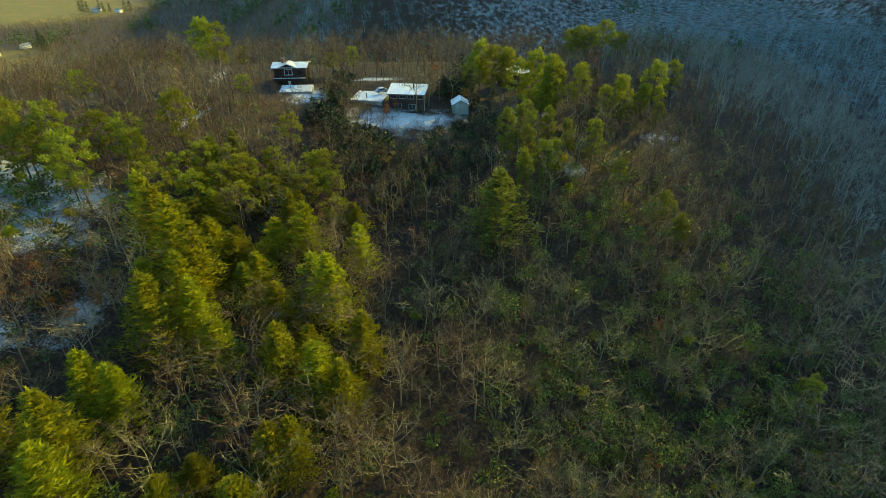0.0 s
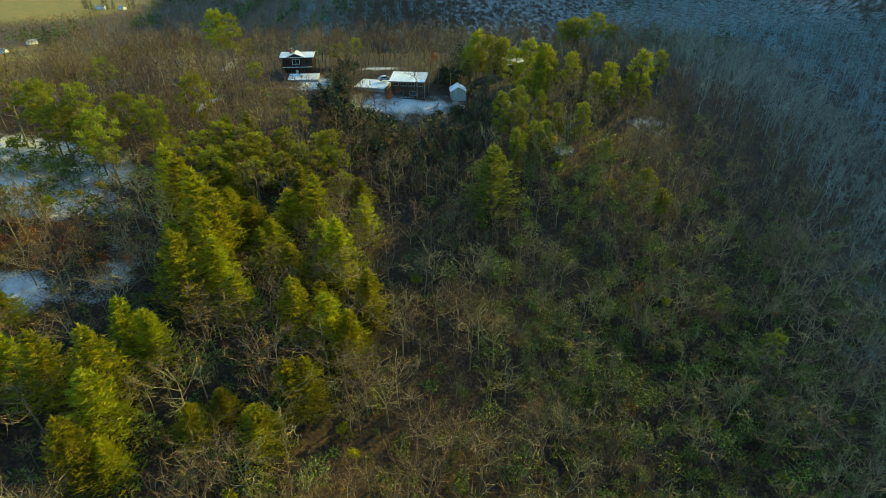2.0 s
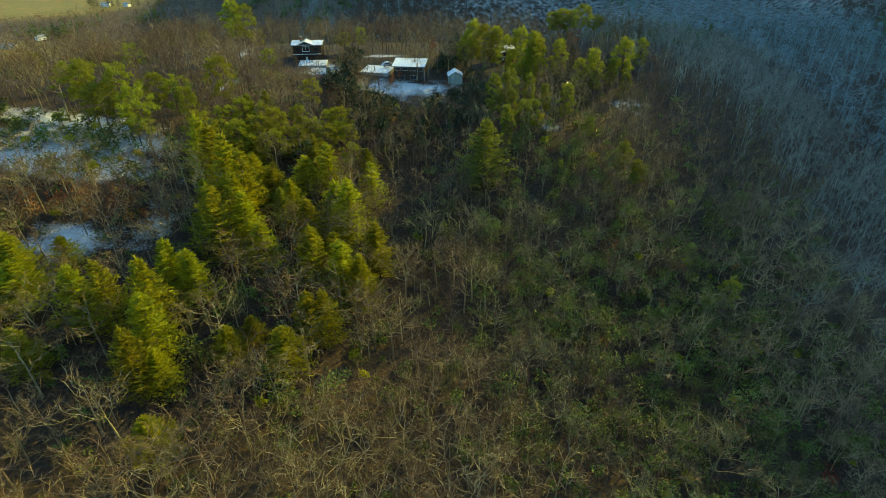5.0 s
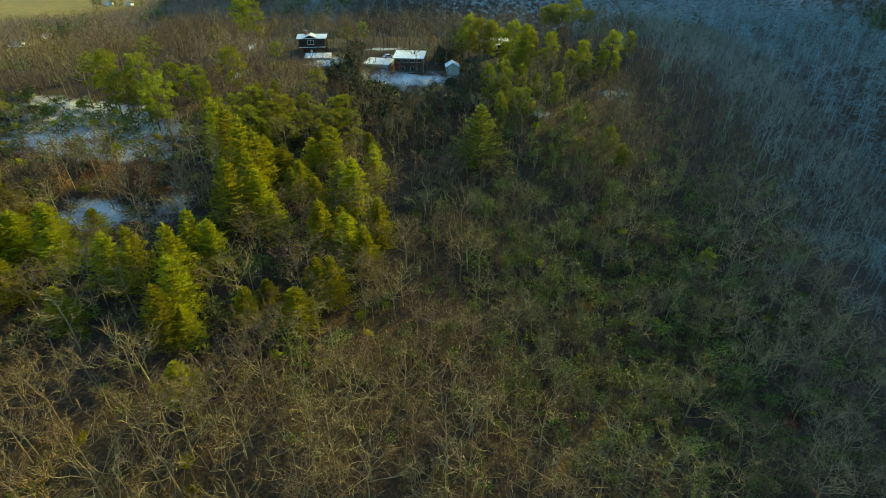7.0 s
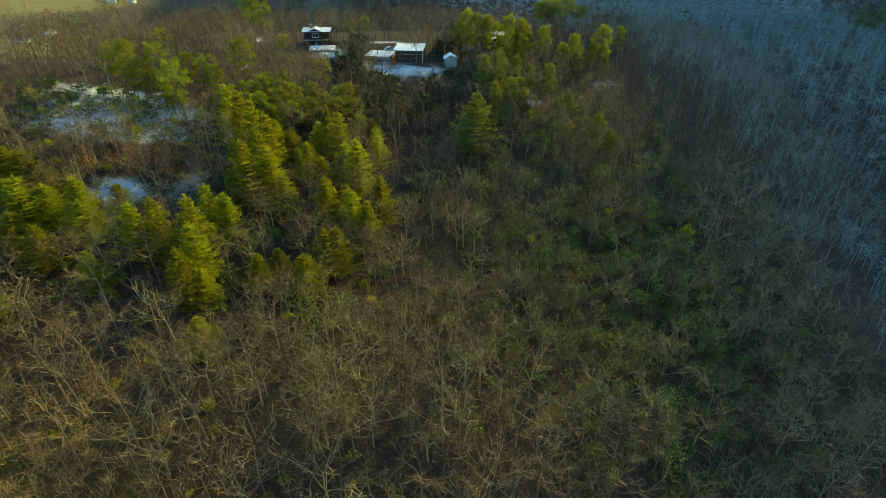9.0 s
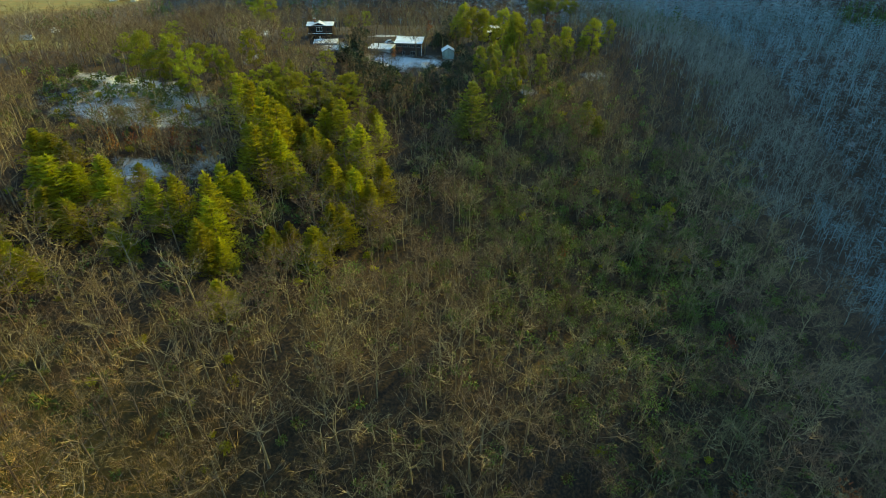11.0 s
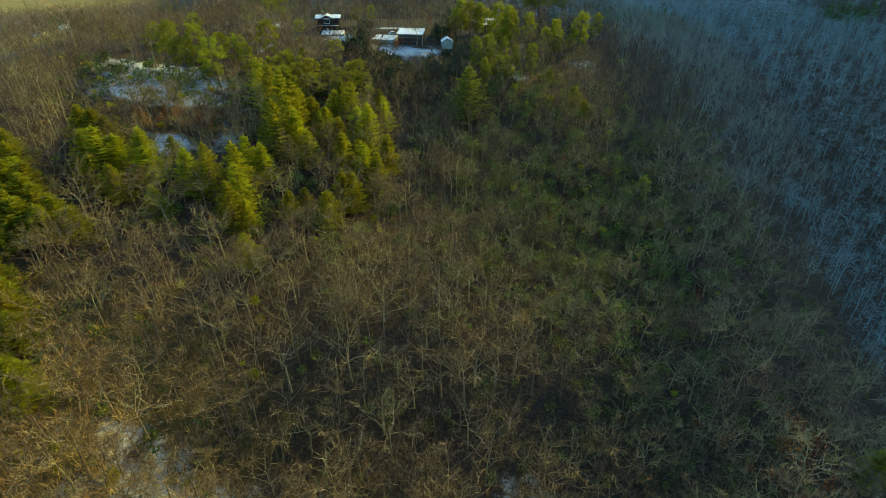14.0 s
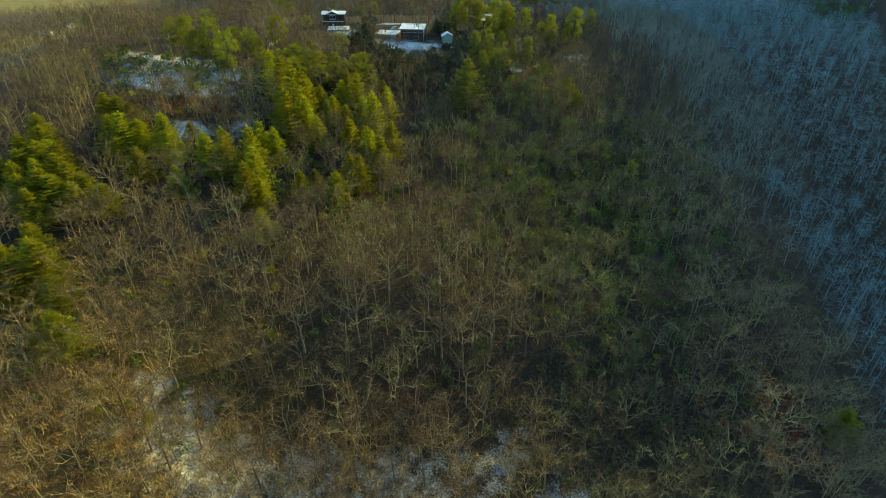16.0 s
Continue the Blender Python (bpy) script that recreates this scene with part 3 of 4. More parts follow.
PINES_WEST = [(-104, 75, 14), (-100, 74, 13), (-109, 77, 13), (-98, 62.5, 17), (-103, 65, 14), (-94, 65, 13), (-86, 65, 16), (-84, 61, 13), (-98, 56, 12), (-91, 52, 13), (-78, 47, 12),
              (-117, 52, 13), (-117, 47, 16), (-112, 48, 15), (-110, 42, 16), (-106, 40, 15), (-101.5, 38.5, 13), (-96, 36.4, 11.5), (-115, 40, 15), (-108, 34, 15), (-103, 34, 13), (-121, 57, 13),
              (-124, 62, 13), (-98, 5, 19), (-102, 9, 16), (-103, 1, 16), (-95, 1, 12), (-106, 16, 14), (-87, -13, 15), (-92, -10, 12),
              (-125, 52, 13), (-122, 45, 14), (-120, 38, 15), (-117, 34, 14), (-112, 28, 14), (-126, 41, 14), (-112, 36, 15), (-110, 8, 15), (-108, 0, 15)]
PINES_RIDGE = [(26, 192, 18), (30, 187, 18), (35, 189, 17), (41.6, 176, 20.5), (38, 179, 17), (47.5, 170, 21), (50, 174, 18), (58, 175, 17), (70.5, 166, 17.5), (66, 169, 13),
               (85, 178, 17.5), (79, 174, 12), (97, 190, 13), (23, 188, 14), (45, 173, 15)]
PINES_CROWN = [(62, 206, 17), (65.5, 206, 18.5), (69, 207, 17.5), (76, 211, 19.5), (84, 214, 14)]
PINES_KNOLL = [(29, 145.5, 16), (37, 158, 12), (33, 152, 13), (42, 150, 12), (37, 134, 12), (31, 128, 16), (34, 138, 13), (52.5, 139, 15), (47, 144, 11), (60, 136, 8), (68, 121.5, 12), (72, 117, 10), (84, 169, 9), (82.5, 72, 12)]
PINES_WESTERN_RIDGE = [(-128, 195, 11), (-120, 225, 10), (-77, 258, 14), (-54, 180, 9), (-98, 166, 12), (-86, 206, 9), (-110, 233, 10), (-140, 178, 12)]
PINES_YARD = [(-70, 197, 22), (-66, 198, 20), (-21, 215, 10), (-28, 209, 9)]
rng = np.random.default_rng(3)


def spots_of(rows, native):
    return [(x, y, rng.random() * 6.28, (0.55 + 0.45 * h / native) * rng.uniform(0.9, 1.15), h / native) for x, y, h in rows]


def slim(spots):
    return [(x, y, t, 0.95 * a, b) for x, y, t, a, b in spots]


def pine_label(sz):
    return "tall white pine with sunlit yellow-green feathery boughs" if sz > 0.92 else "younger white pine with dense yellow-green boughs"


plant(WHITE, [(x, y, t, 1.15 * a, b) for x, y, t, a, b in spots_of(PINES_SPUR, 16)], "white_pine", (PINE_BARK, NEEDLE), "", "pine tree", "white pines on the spur", label_of=pine_label)
plant(WHITE, [(x, y, t, 1.15 * a, b) for x, y, t, a, b in spots_of(PINES_FOOT, 16)], "white_pine", (PINE_BARK, NEEDLE), "", "pine tree", "white pines on the spur", label_of=pine_label)
plant(WHITE, [(x, y, t, 1.4 * a, b) for x, y, t, a, b in spots_of(PINES_WEST, 16)], "white_pine", (PINE_BARK, NEEDLE), "", "pine tree", "white pines on the western slope", label_of=pine_label)
plant(PITCH, spots_of(PINES_GLADE, 15), "pitch_pine", (PINE_BARK, NEEDLE2), "pitch pine with clumpy olive crown beside a snowy glade", "pine tree", "pitch pines by the glade")
plant(PITCH, spots_of(PINES_BACK, 15), "pitch_pine", (PINE_BARK, NEEDLE2), "pitch pine with ragged olive-green crown in a dense grove", "pine tree", "pitch pines on the spur")
plant(COLUMN, [(x, y, t, 1.15 * a, b) for x, y, t, a, b in spots_of(PINES_RIDGE, 15)], "pitch_pine", (PINE_BARK, NEEDLE2), "tall pine with long bare trunk and rim-lit clumpy crown", "pine tree", "tall pines on the ridge")
plant(UMBRELLA, spots_of(PINES_CROWN, 15), "pitch_pine", (PINE_BARK, NEEDLE3), "tall pine with long bare trunk and flat-topped green crown", "pine tree", "tall pines on the ridge")
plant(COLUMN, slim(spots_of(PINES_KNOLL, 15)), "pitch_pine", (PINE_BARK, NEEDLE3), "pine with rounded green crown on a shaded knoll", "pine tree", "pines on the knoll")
plant(PITCH, spots_of(PINES_YARD, 15), "pitch_pine", (PINE_BARK, NEEDLE2), "green pine rising from brown woods near a house", "pine tree", "pines near the houses")
plant(PITCH, spots_of(PINES_WESTERN_RIDGE, 15), "pitch_pine", (PINE_BARK, NEEDLE2), "small olive pine among brown leafless woods", "pine tree", "pines of the western ridge")
plant(CONE[:1], spots_of([(22.5, 116.5, 22)], 16), "fir_tree", (PINE_BARK, NEEDLE3), "large olive-green fir with broad layered boughs", "fir tree", "")
plant(CONE[:1], spots_of([(125, -14, 15)], 16), "white_pine", (PINE_BARK, NEEDLE), "lone pale green pine above a shaded ravine", "pine tree", "")

# younger pines that fill the groves
def grove(cx, cy, rx, ry, step, low, high, seed):
    r = np.random.default_rng(seed)
    rows = []
    for y in np.arange(cy - ry, cy + ry, step):
        for x in np.arange(cx - rx, cx + rx, step):
            px, py = x + r.uniform(-0.4, 0.4) * step, y + r.uniform(-0.4, 0.4) * step
            h = r.uniform(low, high)
            if ((px - cx) / rx) ** 2 + ((py - cy) / ry) ** 2 < 1 and min(math.hypot(px - a, py - b) for a, b, _ in rows + TALL) > 3.0:
                rows.append((px, py, h))
    return rows


TALL = PINES_BACK + PINES_SPUR + PINES_RIDGE + PINES_KNOLL + [(23, 118, 21)]
FILL_SPUR = grove(-38, 116, 20, 25, 7.0, 6, 12, 131)
FILL_KNOLL = grove(38, 148, 11, 15, 11.0, 7, 11, 132)
FILL_RIDGE = grove(38, 183, 14, 6, 13.0, 10, 14, 133)
plant(WHITE[1:3] + PITCH[:1], spots_of(FILL_SPUR, 14), "young_pine", (PINE_BARK, NEEDLE2), "young olive-green pine crowded in a dense grove", "pine tree", "pitch pines on the spur")
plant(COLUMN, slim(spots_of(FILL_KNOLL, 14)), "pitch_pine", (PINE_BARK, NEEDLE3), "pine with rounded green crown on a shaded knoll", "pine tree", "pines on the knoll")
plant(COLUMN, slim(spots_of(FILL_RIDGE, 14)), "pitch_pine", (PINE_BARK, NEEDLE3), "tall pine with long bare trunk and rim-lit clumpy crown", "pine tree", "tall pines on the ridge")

PINES = np.array(FILL_SPUR + FILL_KNOLL + FILL_RIDGE + PINES_GLADE + PINES_BACK + PINES_SPUR + PINES_FOOT + PINES_WEST + PINES_RIDGE + PINES_CROWN + PINES_KNOLL + PINES_YARD + [(23, 118, 21)])


def thin(x, y):
    """How open the wood is at a place: 0 is closed, 1 bears no trees."""
    o = max(float(blob(x, y, -98, 113, 31, 22, -8)) * 1.05, float(blob(x, y, -84, 80, 9, 7)) * 0.85, float(blob(x, y, -67, 88, 5, 8)) * 0.8, float(blob(x, y, -84, 67, 4, 9)) * 0.9, float(blob(x, y, -71.5, 210, 4, 11, 8)) * 1.2)
    o = max(o, 1.5 * float(blob(x, y, 0, 169, 18, 9)), 1.5 * float(blob(x, y, -41, 192, 13, 9)), 1.5 * float(blob(x, y, -14, 188, 9, 9)))
    o = max(o, 1.3 * float(blob(x, y, 18, 176, 7, 7)), 1.1 * float(blob(x, y, 42, 178, 9, 8)))
    o = max(o, 0.42 * float(blob(x, y, -50, -24, 24, 15)), 0.5 * float(blob(x, y, -84, -6, 34, 22)), 0.5 * float(blob(x, y, -30, -8, 24, 13, 40)), 0.4 * float(blob(x, y, 34, -8, 14, 10, 40)), 0.55 * float(blob(x, y, -69, 46, 9, 11)), 0.6 * float(blob(x, y, 20, -22, 11, 10)))
    o = max(o, 0.75 * float(blob(x, y, 48, 139, 4, 4)), 0.6 * float(blob(x, y, 84, 163, 8, 6)))
    return o


def in_view(x, y, z, extra=12.0):
    """Whether a place lies in the wedge of land that the flight looks over."""
    ahead = 0.848 * (y + 113) + 0.53 * (75 - z)
    return abs(x + 2) < 0.841 * ahead + extra and y > -113 + 0.62 * (75 - z - 14) - 6


def scatter(x0, x1, y0, y1, step, keep, seed):
    r = np.random.default_rng(seed)
    rows = []
    for y in np.arange(y0, y1, step):
        for x in np.arange(x0, x1, step):
            px, py = x + r.uniform(-0.48, 0.48) * step, y + r.uniform(-0.48, 0.48) * step
            a, b, c, d = r.random(4)
            if keep(px, py, a):
                sc = 0.56 + 0.68 * b
                rows.append((px, py, c * 6.28, sc * (1.0 + 0.3 * d), sc))
    return rows


def wood(x, y, chance):
    if chance < max(thin(x, y), 0.28 * float(blob(x, y, 54, 66, 46, 44))) or not in_view(x, y, float(land(x, y))):
        return False
    if noise.noise((x * 0.11, y * 0.11, 4.0)) < -0.28 and y < 108 or math.hypot(x - 23, y - 118) < 7.5:
        return False
    if x > 131 - 0.05 * y + 5 * noise.noise((x * 0.06, y * 0.06, 2.0)) and y < 105 and chance < 0.6:
        return False
    d = np.hypot(PINES[:, 0] - x, PINES[:, 1] - y)
    return d.min() > (4.2 if y < 108 else 2.6)


near = scatter(-150, 150, -66, 108, 5.0, wood, 61)
near = [(x, y, t, 1.12 * a * (1 + 0.25 * float(smooth(35, 0, y))), b * (1 + 0.24 * float(smooth(35, 0, y)))) for x, y, t, a, b in near]
near.sort(key=lambda p: p[1])
singles = [p for p in near if -75 < p[0] < 30][:290]
chosen = set(id(p) for p in singles)
rest = [p for p in near if id(p) not in chosen]
plant(BARE, singles, "leafless_tree", (BARK, TWIG), "leafless grey-barked broad-leaved tree with fine brown twigs", "bare tree", "bare trees of the lower wood")


def on_cold_side(p):
    """Whether a tree stands on the cold eastern side, which takes the grey bark and twigs."""
    return p[0] + 18 * noise.noise((p[0] * 0.05, p[1] * 0.05, 9.0)) + 40 * (p[2] / 6.28 - 0.5) > 126 - 30 * float(smooth(140, 210, p[1])) + 60 * float(smooth(70, 10, p[1]))


mass("ravine_wood", BARE, [p for p in rest if on_cold_side(p)], [GREY_BARK, GREY_TWIG], "grey leafless trees above the shaded ravine", "forest")
rest = [p for p in rest if not on_cold_side(p)]
# Trees on the shaded side take darker bark and twigs, shade included.
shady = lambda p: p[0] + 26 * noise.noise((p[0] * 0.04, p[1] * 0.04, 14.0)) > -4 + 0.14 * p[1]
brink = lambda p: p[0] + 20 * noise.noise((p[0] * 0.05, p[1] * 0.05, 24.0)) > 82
mass("brink_wood", BARE_FULL, [p for p in rest if brink(p)], [BARK, SUNLIT_TWIG], "warm brown leafless crowns along the brink of the spur", "forest")
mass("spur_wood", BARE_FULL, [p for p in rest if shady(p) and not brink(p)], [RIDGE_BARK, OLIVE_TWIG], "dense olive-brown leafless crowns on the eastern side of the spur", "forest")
rest = [p for p in rest if not shady(p) and not brink(p)]
mass("leafless_wood", BARE, rest, [BARK, TWIG], "dense leafless hardwood forest with grey-brown crowns", "forest")
middle = scatter(-175, 190, 108, 250, 4.9, wood, 62)
low_growth = lambda x, y: 1 - 0.55 * float(max(blob(x, y, 2, 154, 28, 15), blob(x, y, -36, 177, 14, 13)))
middle = [(x, y, t, a * (0.3 + 0.7 * low_growth(x, y)), b * low_growth(x, y)) for x, y, t, a, b in middle]
tall_grey = scatter(-150, -50, 128, 185, 13.0, wood, 79)
mass("grey_wood", BARE, [(x, y, t, 1.35 * a, 1.45 * b) for x, y, t, a, b in tall_grey], [BARK, RIDGE_TWIG], "tall pale-barked leafless trees standing above the brown wood", "forest")
mass("cold_slope_wood", BARE_MID, [p for p in middle if on_cold_side(p)], [GREY_BARK, GREY_TWIG], "grey leafless trees on the cold eastern slope", "forest")
middle = [p for p in middle if not on_cold_side(p)]
mass("ridge_wood", BARE_MID, middle, [RIDGE_BARK, RIDGE_TWIG], "leafless brown woods along the ridge around the houses", "forest")


def distant(x, y, chance):
    z = float(land(x, y))
    if float(meadow_at(x, y)) > 0.3 or not in_view(x, y, z, 30):
        return False
    core = -190 < x < (152 if y < 105 else 200) and y < 262
    return not core and (75 - z) > 0.10 * math.hypot(x, y) and (y > 105 or chance > float(smooth(240, 190, x)) * 0.1)


FAR_BARE = [far_bare(s) for s in range(71, 75)]
FAR_PINE = [far_pine(s) for s in range(81, 84)]
slope = scatter(152, 440, -60, 262, 5.2, distant, 63) + scatter(-330, -190, 20, 262, 6.0, distant, 64) + scatter(-330, 520, 262, 420, 6.2, distant, 65)
beyond = [(x, y, t, 1.25 * a, 1.1 * b) for x, y, t, a, b in scatter(-800, 560, 420, 960, 9.6, distant, 66)]
beyond += [(x, y, t, 1.9 * a, 1.4 * b) for x, y, t, a, b in scatter(-520, -60, 960, 1280, 14.0, lambda x, y, c: float(meadow_at(x, y)) < 0.3, 78)]
every = slope + beyond
green = [p for p in every if noise.noise((p[0] * 0.012, p[1] * 0.012, 1.7)) + 0.25 * noise.noise((p[0] * 0.1, p[1] * 0.1, 2.0)) > (0.36 if p[0] < 150 else 0.5)]
pick = set(id(p) for p in green)
plain = [p for p in every if id(p) not in pick]
mass("distant_wood", FAR_BARE, [p for p in plain if p[0] < -120 or (p[0] < 200 and 240 < p[1] < 330)], [BARK, TWIG], "distant leafless brown forest on the valley side", "forest")
mass("mountain_wood", FAR_BARE, [p for p in plain if not (p[0] < -120 or (p[0] < 200 and 240 < p[1] < 330))], [PALE_BARK, PALE_TWIG], "leafless forest on the shaded mountain, tinted pale teal like haze", "forest")
mass("distant_evergreens", FAR_PINE, green, [PINE_BARK, FIR], "dark distant evergreens scattered over the mountain side", "forest")


def laurel(x, y, chance):
    z = float(land(x, y))
    if not in_view(x, y, z):
        return False
    d = max(float(blob(x, y, 62, 62, 46, 55)), 0.95 * float(blob(x, y, -98, 112, 36, 24)), 0.5 * float(blob(x, y, -40, 60, 35, 40)),
            0.35 * float(blob(x, y, 10, 45, 60, 40)), 0.5 * float(blob(x, y, -90, 0, 30, 30)), 0.45 * float(blob(x, y, -30, 130, 40, 35)), 0.8 * float(blob(x, y, 46, 128, 28, 22)))
    if float(blob(x, y, 0, 172, 26, 10)) > 0.35 or float(blob(x, y, -40, 191, 18, 10)) > 0.35:
        return False
    return chance < 0.85 * d + 0.05


LAURELS = [shrub(s, tall=2.0 + 0.7 * (s % 3), wide=2.2, leaves=62) for s in range(91, 95)]
mass("laurel_thicket", LAURELS, scatter(-150, 150, -60, 190, 3.6, laurel, 67), [BARK, LAUREL], "evergreen laurel undergrowth beneath bare trees", "undergrowth")
TALL_LAURELS = [shrub(s, tall=7.4 + 0.7 * (s % 3), wide=3.6, leaves=330, leaf=0.24, stems=7) for s in range(111, 115)]


def green_crowns(x, y, chance):
    d = max(1.1 * float(blob(x, y, 54, 62, 50, 54)), 0.9 * float(blob(x, y, 52, 122, 24, 16)), 0.30 * float(blob(x, y, -35, 55, 30, 30)))
    return in_view(x, y, float(land(x, y))) and chance < 0.80 * d - 0.04


mass("evergreen_understory", TALL_LAURELS, scatter(-100, 150, -10, 170, 4.4, green_crowns, 68), [BARK, LAUREL], "green leafy crowns among bare grey trees", "undergrowth")
mass("glade_laurel", LAURELS, [(x, y, t, 1.35 * a, 1.2 * b) for x, y, t, a, b in scatter(-135, -62, 94, 136, 4.0, lambda x, y, c: c < 0.60 * float(blob(x, y, -99, 114, 34, 17)), 84)], [BARK, LAUREL], "dark evergreen bushes scattered over a snowy glade", "undergrowth")
BIRCH = [bare_tree(s, tall=8.5, leaders=3, limbs=4, subs=3, twigs=6, spread=0.9, thick=1.2, fork=0.22) for s in (181, 182, 183)]
mass("birch_thicket", BIRCH, scatter(-106, -58, 80, 103, 3.6, lambda x, y, c: c < 0.95 * float(blob(x, y, -82, 92, 20, 8, -6)), 85), [RIDGE_BARK, RED_TWIG], "red-brown leafless birch thicket below the glade", "undergrowth")
BRUSH = [brush(s, 2.2 + 0.4 * (s % 4)) for s in range(141, 146)]


def brushy(x, y, chance):
    return in_view(x, y, float(land(x, y))) and chance > thin(x, y) * 0.8 and chance < max(0.7 * float(smooth(20, 70, y)), 0.95 * float(blob(x, y, -88, -20, 36, 34)))


mass("leafless_brush", BRUSH, scatter(-150, 130, -62, 150, 4.3, brushy, 69), [BARK, TWIG], "low leafless brush between the trees", "undergrowth")
mass("straw_brush", BRUSH, [(x, y, t, 1.3 * a, 1.5 * b) for x, y, t, a, b in scatter(-130, -40, -62, 24, 2.5, lambda x, y, c: c < 0.98 * float(blob(x, y, -80, -18, 42, 34)), 77)], [BARK, STRAW], "straw-coloured brush on the sunny slope", "undergrowth")
YARD_BRUSH = [brush(s, 3.0, 60) for s in (171, 172)]
yard_brush = [(-18, 176, 1.6), (-15, 173, 1.8), (-16, 168, 1.7), (-12, 170, 1.5), (-9, 166, 1.6), (-13, 163, 1.7), (-5, 168, 1.3), (-7, 174, 1.2), (4, 164, 1.2), (10, 169, 1.1), (14, 171, 1.3), (9, 164, 1.3), (-2, 162, 1.5), (17, 168, 1.2)]
plant(YARD_BRUSH, [(x, y, x * 1.3, s, s) for x, y, s in yard_brush], "leafless_shrub", (RIDGE_BARK, RIDGE_TWIG), "leafless brown shrub standing in a snowy yard", "shrub", "shrubs in the yard", "twigs")
yard_trees = [(-19, 178, 0.72), (-16, 171, 0.78), (-20, 167, 0.7), (-13, 166, 0.62), (-22, 184, 0.75), (-26, 200, 0.85), (-18, 196, 0.8), (-8, 160, 0.6), (24, 184, 0.8), (20, 204, 0.9), (8, 196, 0.8), (-3, 199, 0.85), (-31, 205, 0.85), (-52, 196, 0.7), (-54, 188, 0.72), (-50, 182, 0.66)]
plant(BARE, [(x, y, x * 1.9, s, s) for x, y, s in yard_trees], "leafless_tree", (RIDGE_BARK, RIDGE_TWIG), "leafless brown tree standing beside a snowy yard", "bare tree", "bare trees by the yards")
SCRUB = [shrub(s, tall=3.6, wide=1.7, leaves=150, leaf=0.34, stems=4) for s in (151, 152, 153)]


def scrubby(x, y, chance):
    d = max(0.42 * float(blob(x, y, -96, 112, 34, 20)), 0.20 * float(blob(x, y, -38, 52, 34, 34)), 0.16 * float(blob(x, y, -92, 60, 40, 45)), 0.14 * float(blob(x, y, 52, 122, 26, 18)), 0.10 * float(blob(x, y, -60, 0, 40, 40)), 0.13 * float(blob(x, y, 66, 60, 34, 45)))
    return in_view(x, y, float(land(x, y))) and chance < d


plant(SCRUB, scatter(-140, 100, -50, 150, 5.4, scrubby, 70), "pine_sapling", (BARK, NEEDLE), "small yellow-green pine sapling among bare trees", "sapling", "pine saplings", "foliage")
RUSTY = [shrub(s, tall=5.0, wide=2.0, leaves=110, leaf=0.34, stems=5) for s in range(97, 99)]
rusty = [(-88, 88, 1.1), (-81, 87, 1.0), (-76, 89, 1.1), (-72, 87, 1.0), (-92, 84, 1.1), (-67, 85, 0.9), (-96, 88, 1.1), (-64, 89, 0.8), (-84, 91, 1.1), (-78, 95, 0.9), (-73, 92, 0.8), (-90, 96, 0.8), (-69, 89, 0.7), (-95, 90, 0.9), (68, 122, 1.0), (66, 128, 0.8), (72, 208, 1.6), (10, 205, 1.2),
         (-37, 75, 0.6), (-18, 69, 0.6), (66, 74, 0.6), (52, 70, 0.5), (92, 86, 0.7), (82, -8, 1.1), (76, -4, 1.0), (87, -14, 1.0), (97, -12, 1.7), (92, -18, 1.5), (103, -6, 1.6), (101, -16, 1.5), (108, -10, 1.4), (95, -24, 1.3), (106, -20, 1.3), (84, 62, 0.9), (74, 84, 0.9), (58, 92, 0.9), (46, 62, 0.9), (70, 40, 1.0), (88, 30, 1.0), (34, -34, 1.0), (52, -30, 1.0), (-40, 108, 0.9), (-4, 176, 0.7), (-7, 171, 0.8)]
plant(RUSTY, [(x, y, x * 1.7, 1.25 * s, 1.2 * s) for x, y, s in rusty], "oak_sapling", (BARK, RUST), "young oak holding withered rust-brown leaves", "sapling", "rusty oak saplings", "foliage")
HEDGE = [shrub(s, tall=3.0, wide=3.0, leaves=220, leaf=0.4, stems=6) for s in (101, 102)]
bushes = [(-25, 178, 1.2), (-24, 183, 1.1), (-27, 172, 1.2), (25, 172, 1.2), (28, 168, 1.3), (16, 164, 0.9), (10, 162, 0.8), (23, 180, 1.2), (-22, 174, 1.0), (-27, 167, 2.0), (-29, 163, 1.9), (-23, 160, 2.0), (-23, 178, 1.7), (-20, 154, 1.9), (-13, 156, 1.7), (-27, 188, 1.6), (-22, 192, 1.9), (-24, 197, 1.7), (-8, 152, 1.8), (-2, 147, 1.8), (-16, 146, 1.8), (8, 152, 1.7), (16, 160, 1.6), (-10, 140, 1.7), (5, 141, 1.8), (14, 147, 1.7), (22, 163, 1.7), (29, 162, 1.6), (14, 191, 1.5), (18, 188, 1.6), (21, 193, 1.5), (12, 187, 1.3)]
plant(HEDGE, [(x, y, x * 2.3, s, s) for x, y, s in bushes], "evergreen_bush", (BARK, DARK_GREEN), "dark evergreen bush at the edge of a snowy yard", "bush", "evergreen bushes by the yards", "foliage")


# ---- houses ----
def box(bm, x0, x1, y0, y1, z0, z1):
    v = [bm.verts.new(p) for p in ((x0, y0, z0), (x1, y0, z0), (x1, y1, z0), (x0, y1, z0), (x0, y0, z1), (x1, y0, z1), (x1, y1, z1), (x0, y1, z1))]
    for q in ((0, 3, 2, 1), (4, 5, 6, 7), (0, 1, 5, 4), (1, 2, 6, 5), (2, 3, 7, 6), (3, 0, 4, 7)):
        bm.faces.new([v[i] for i in q])


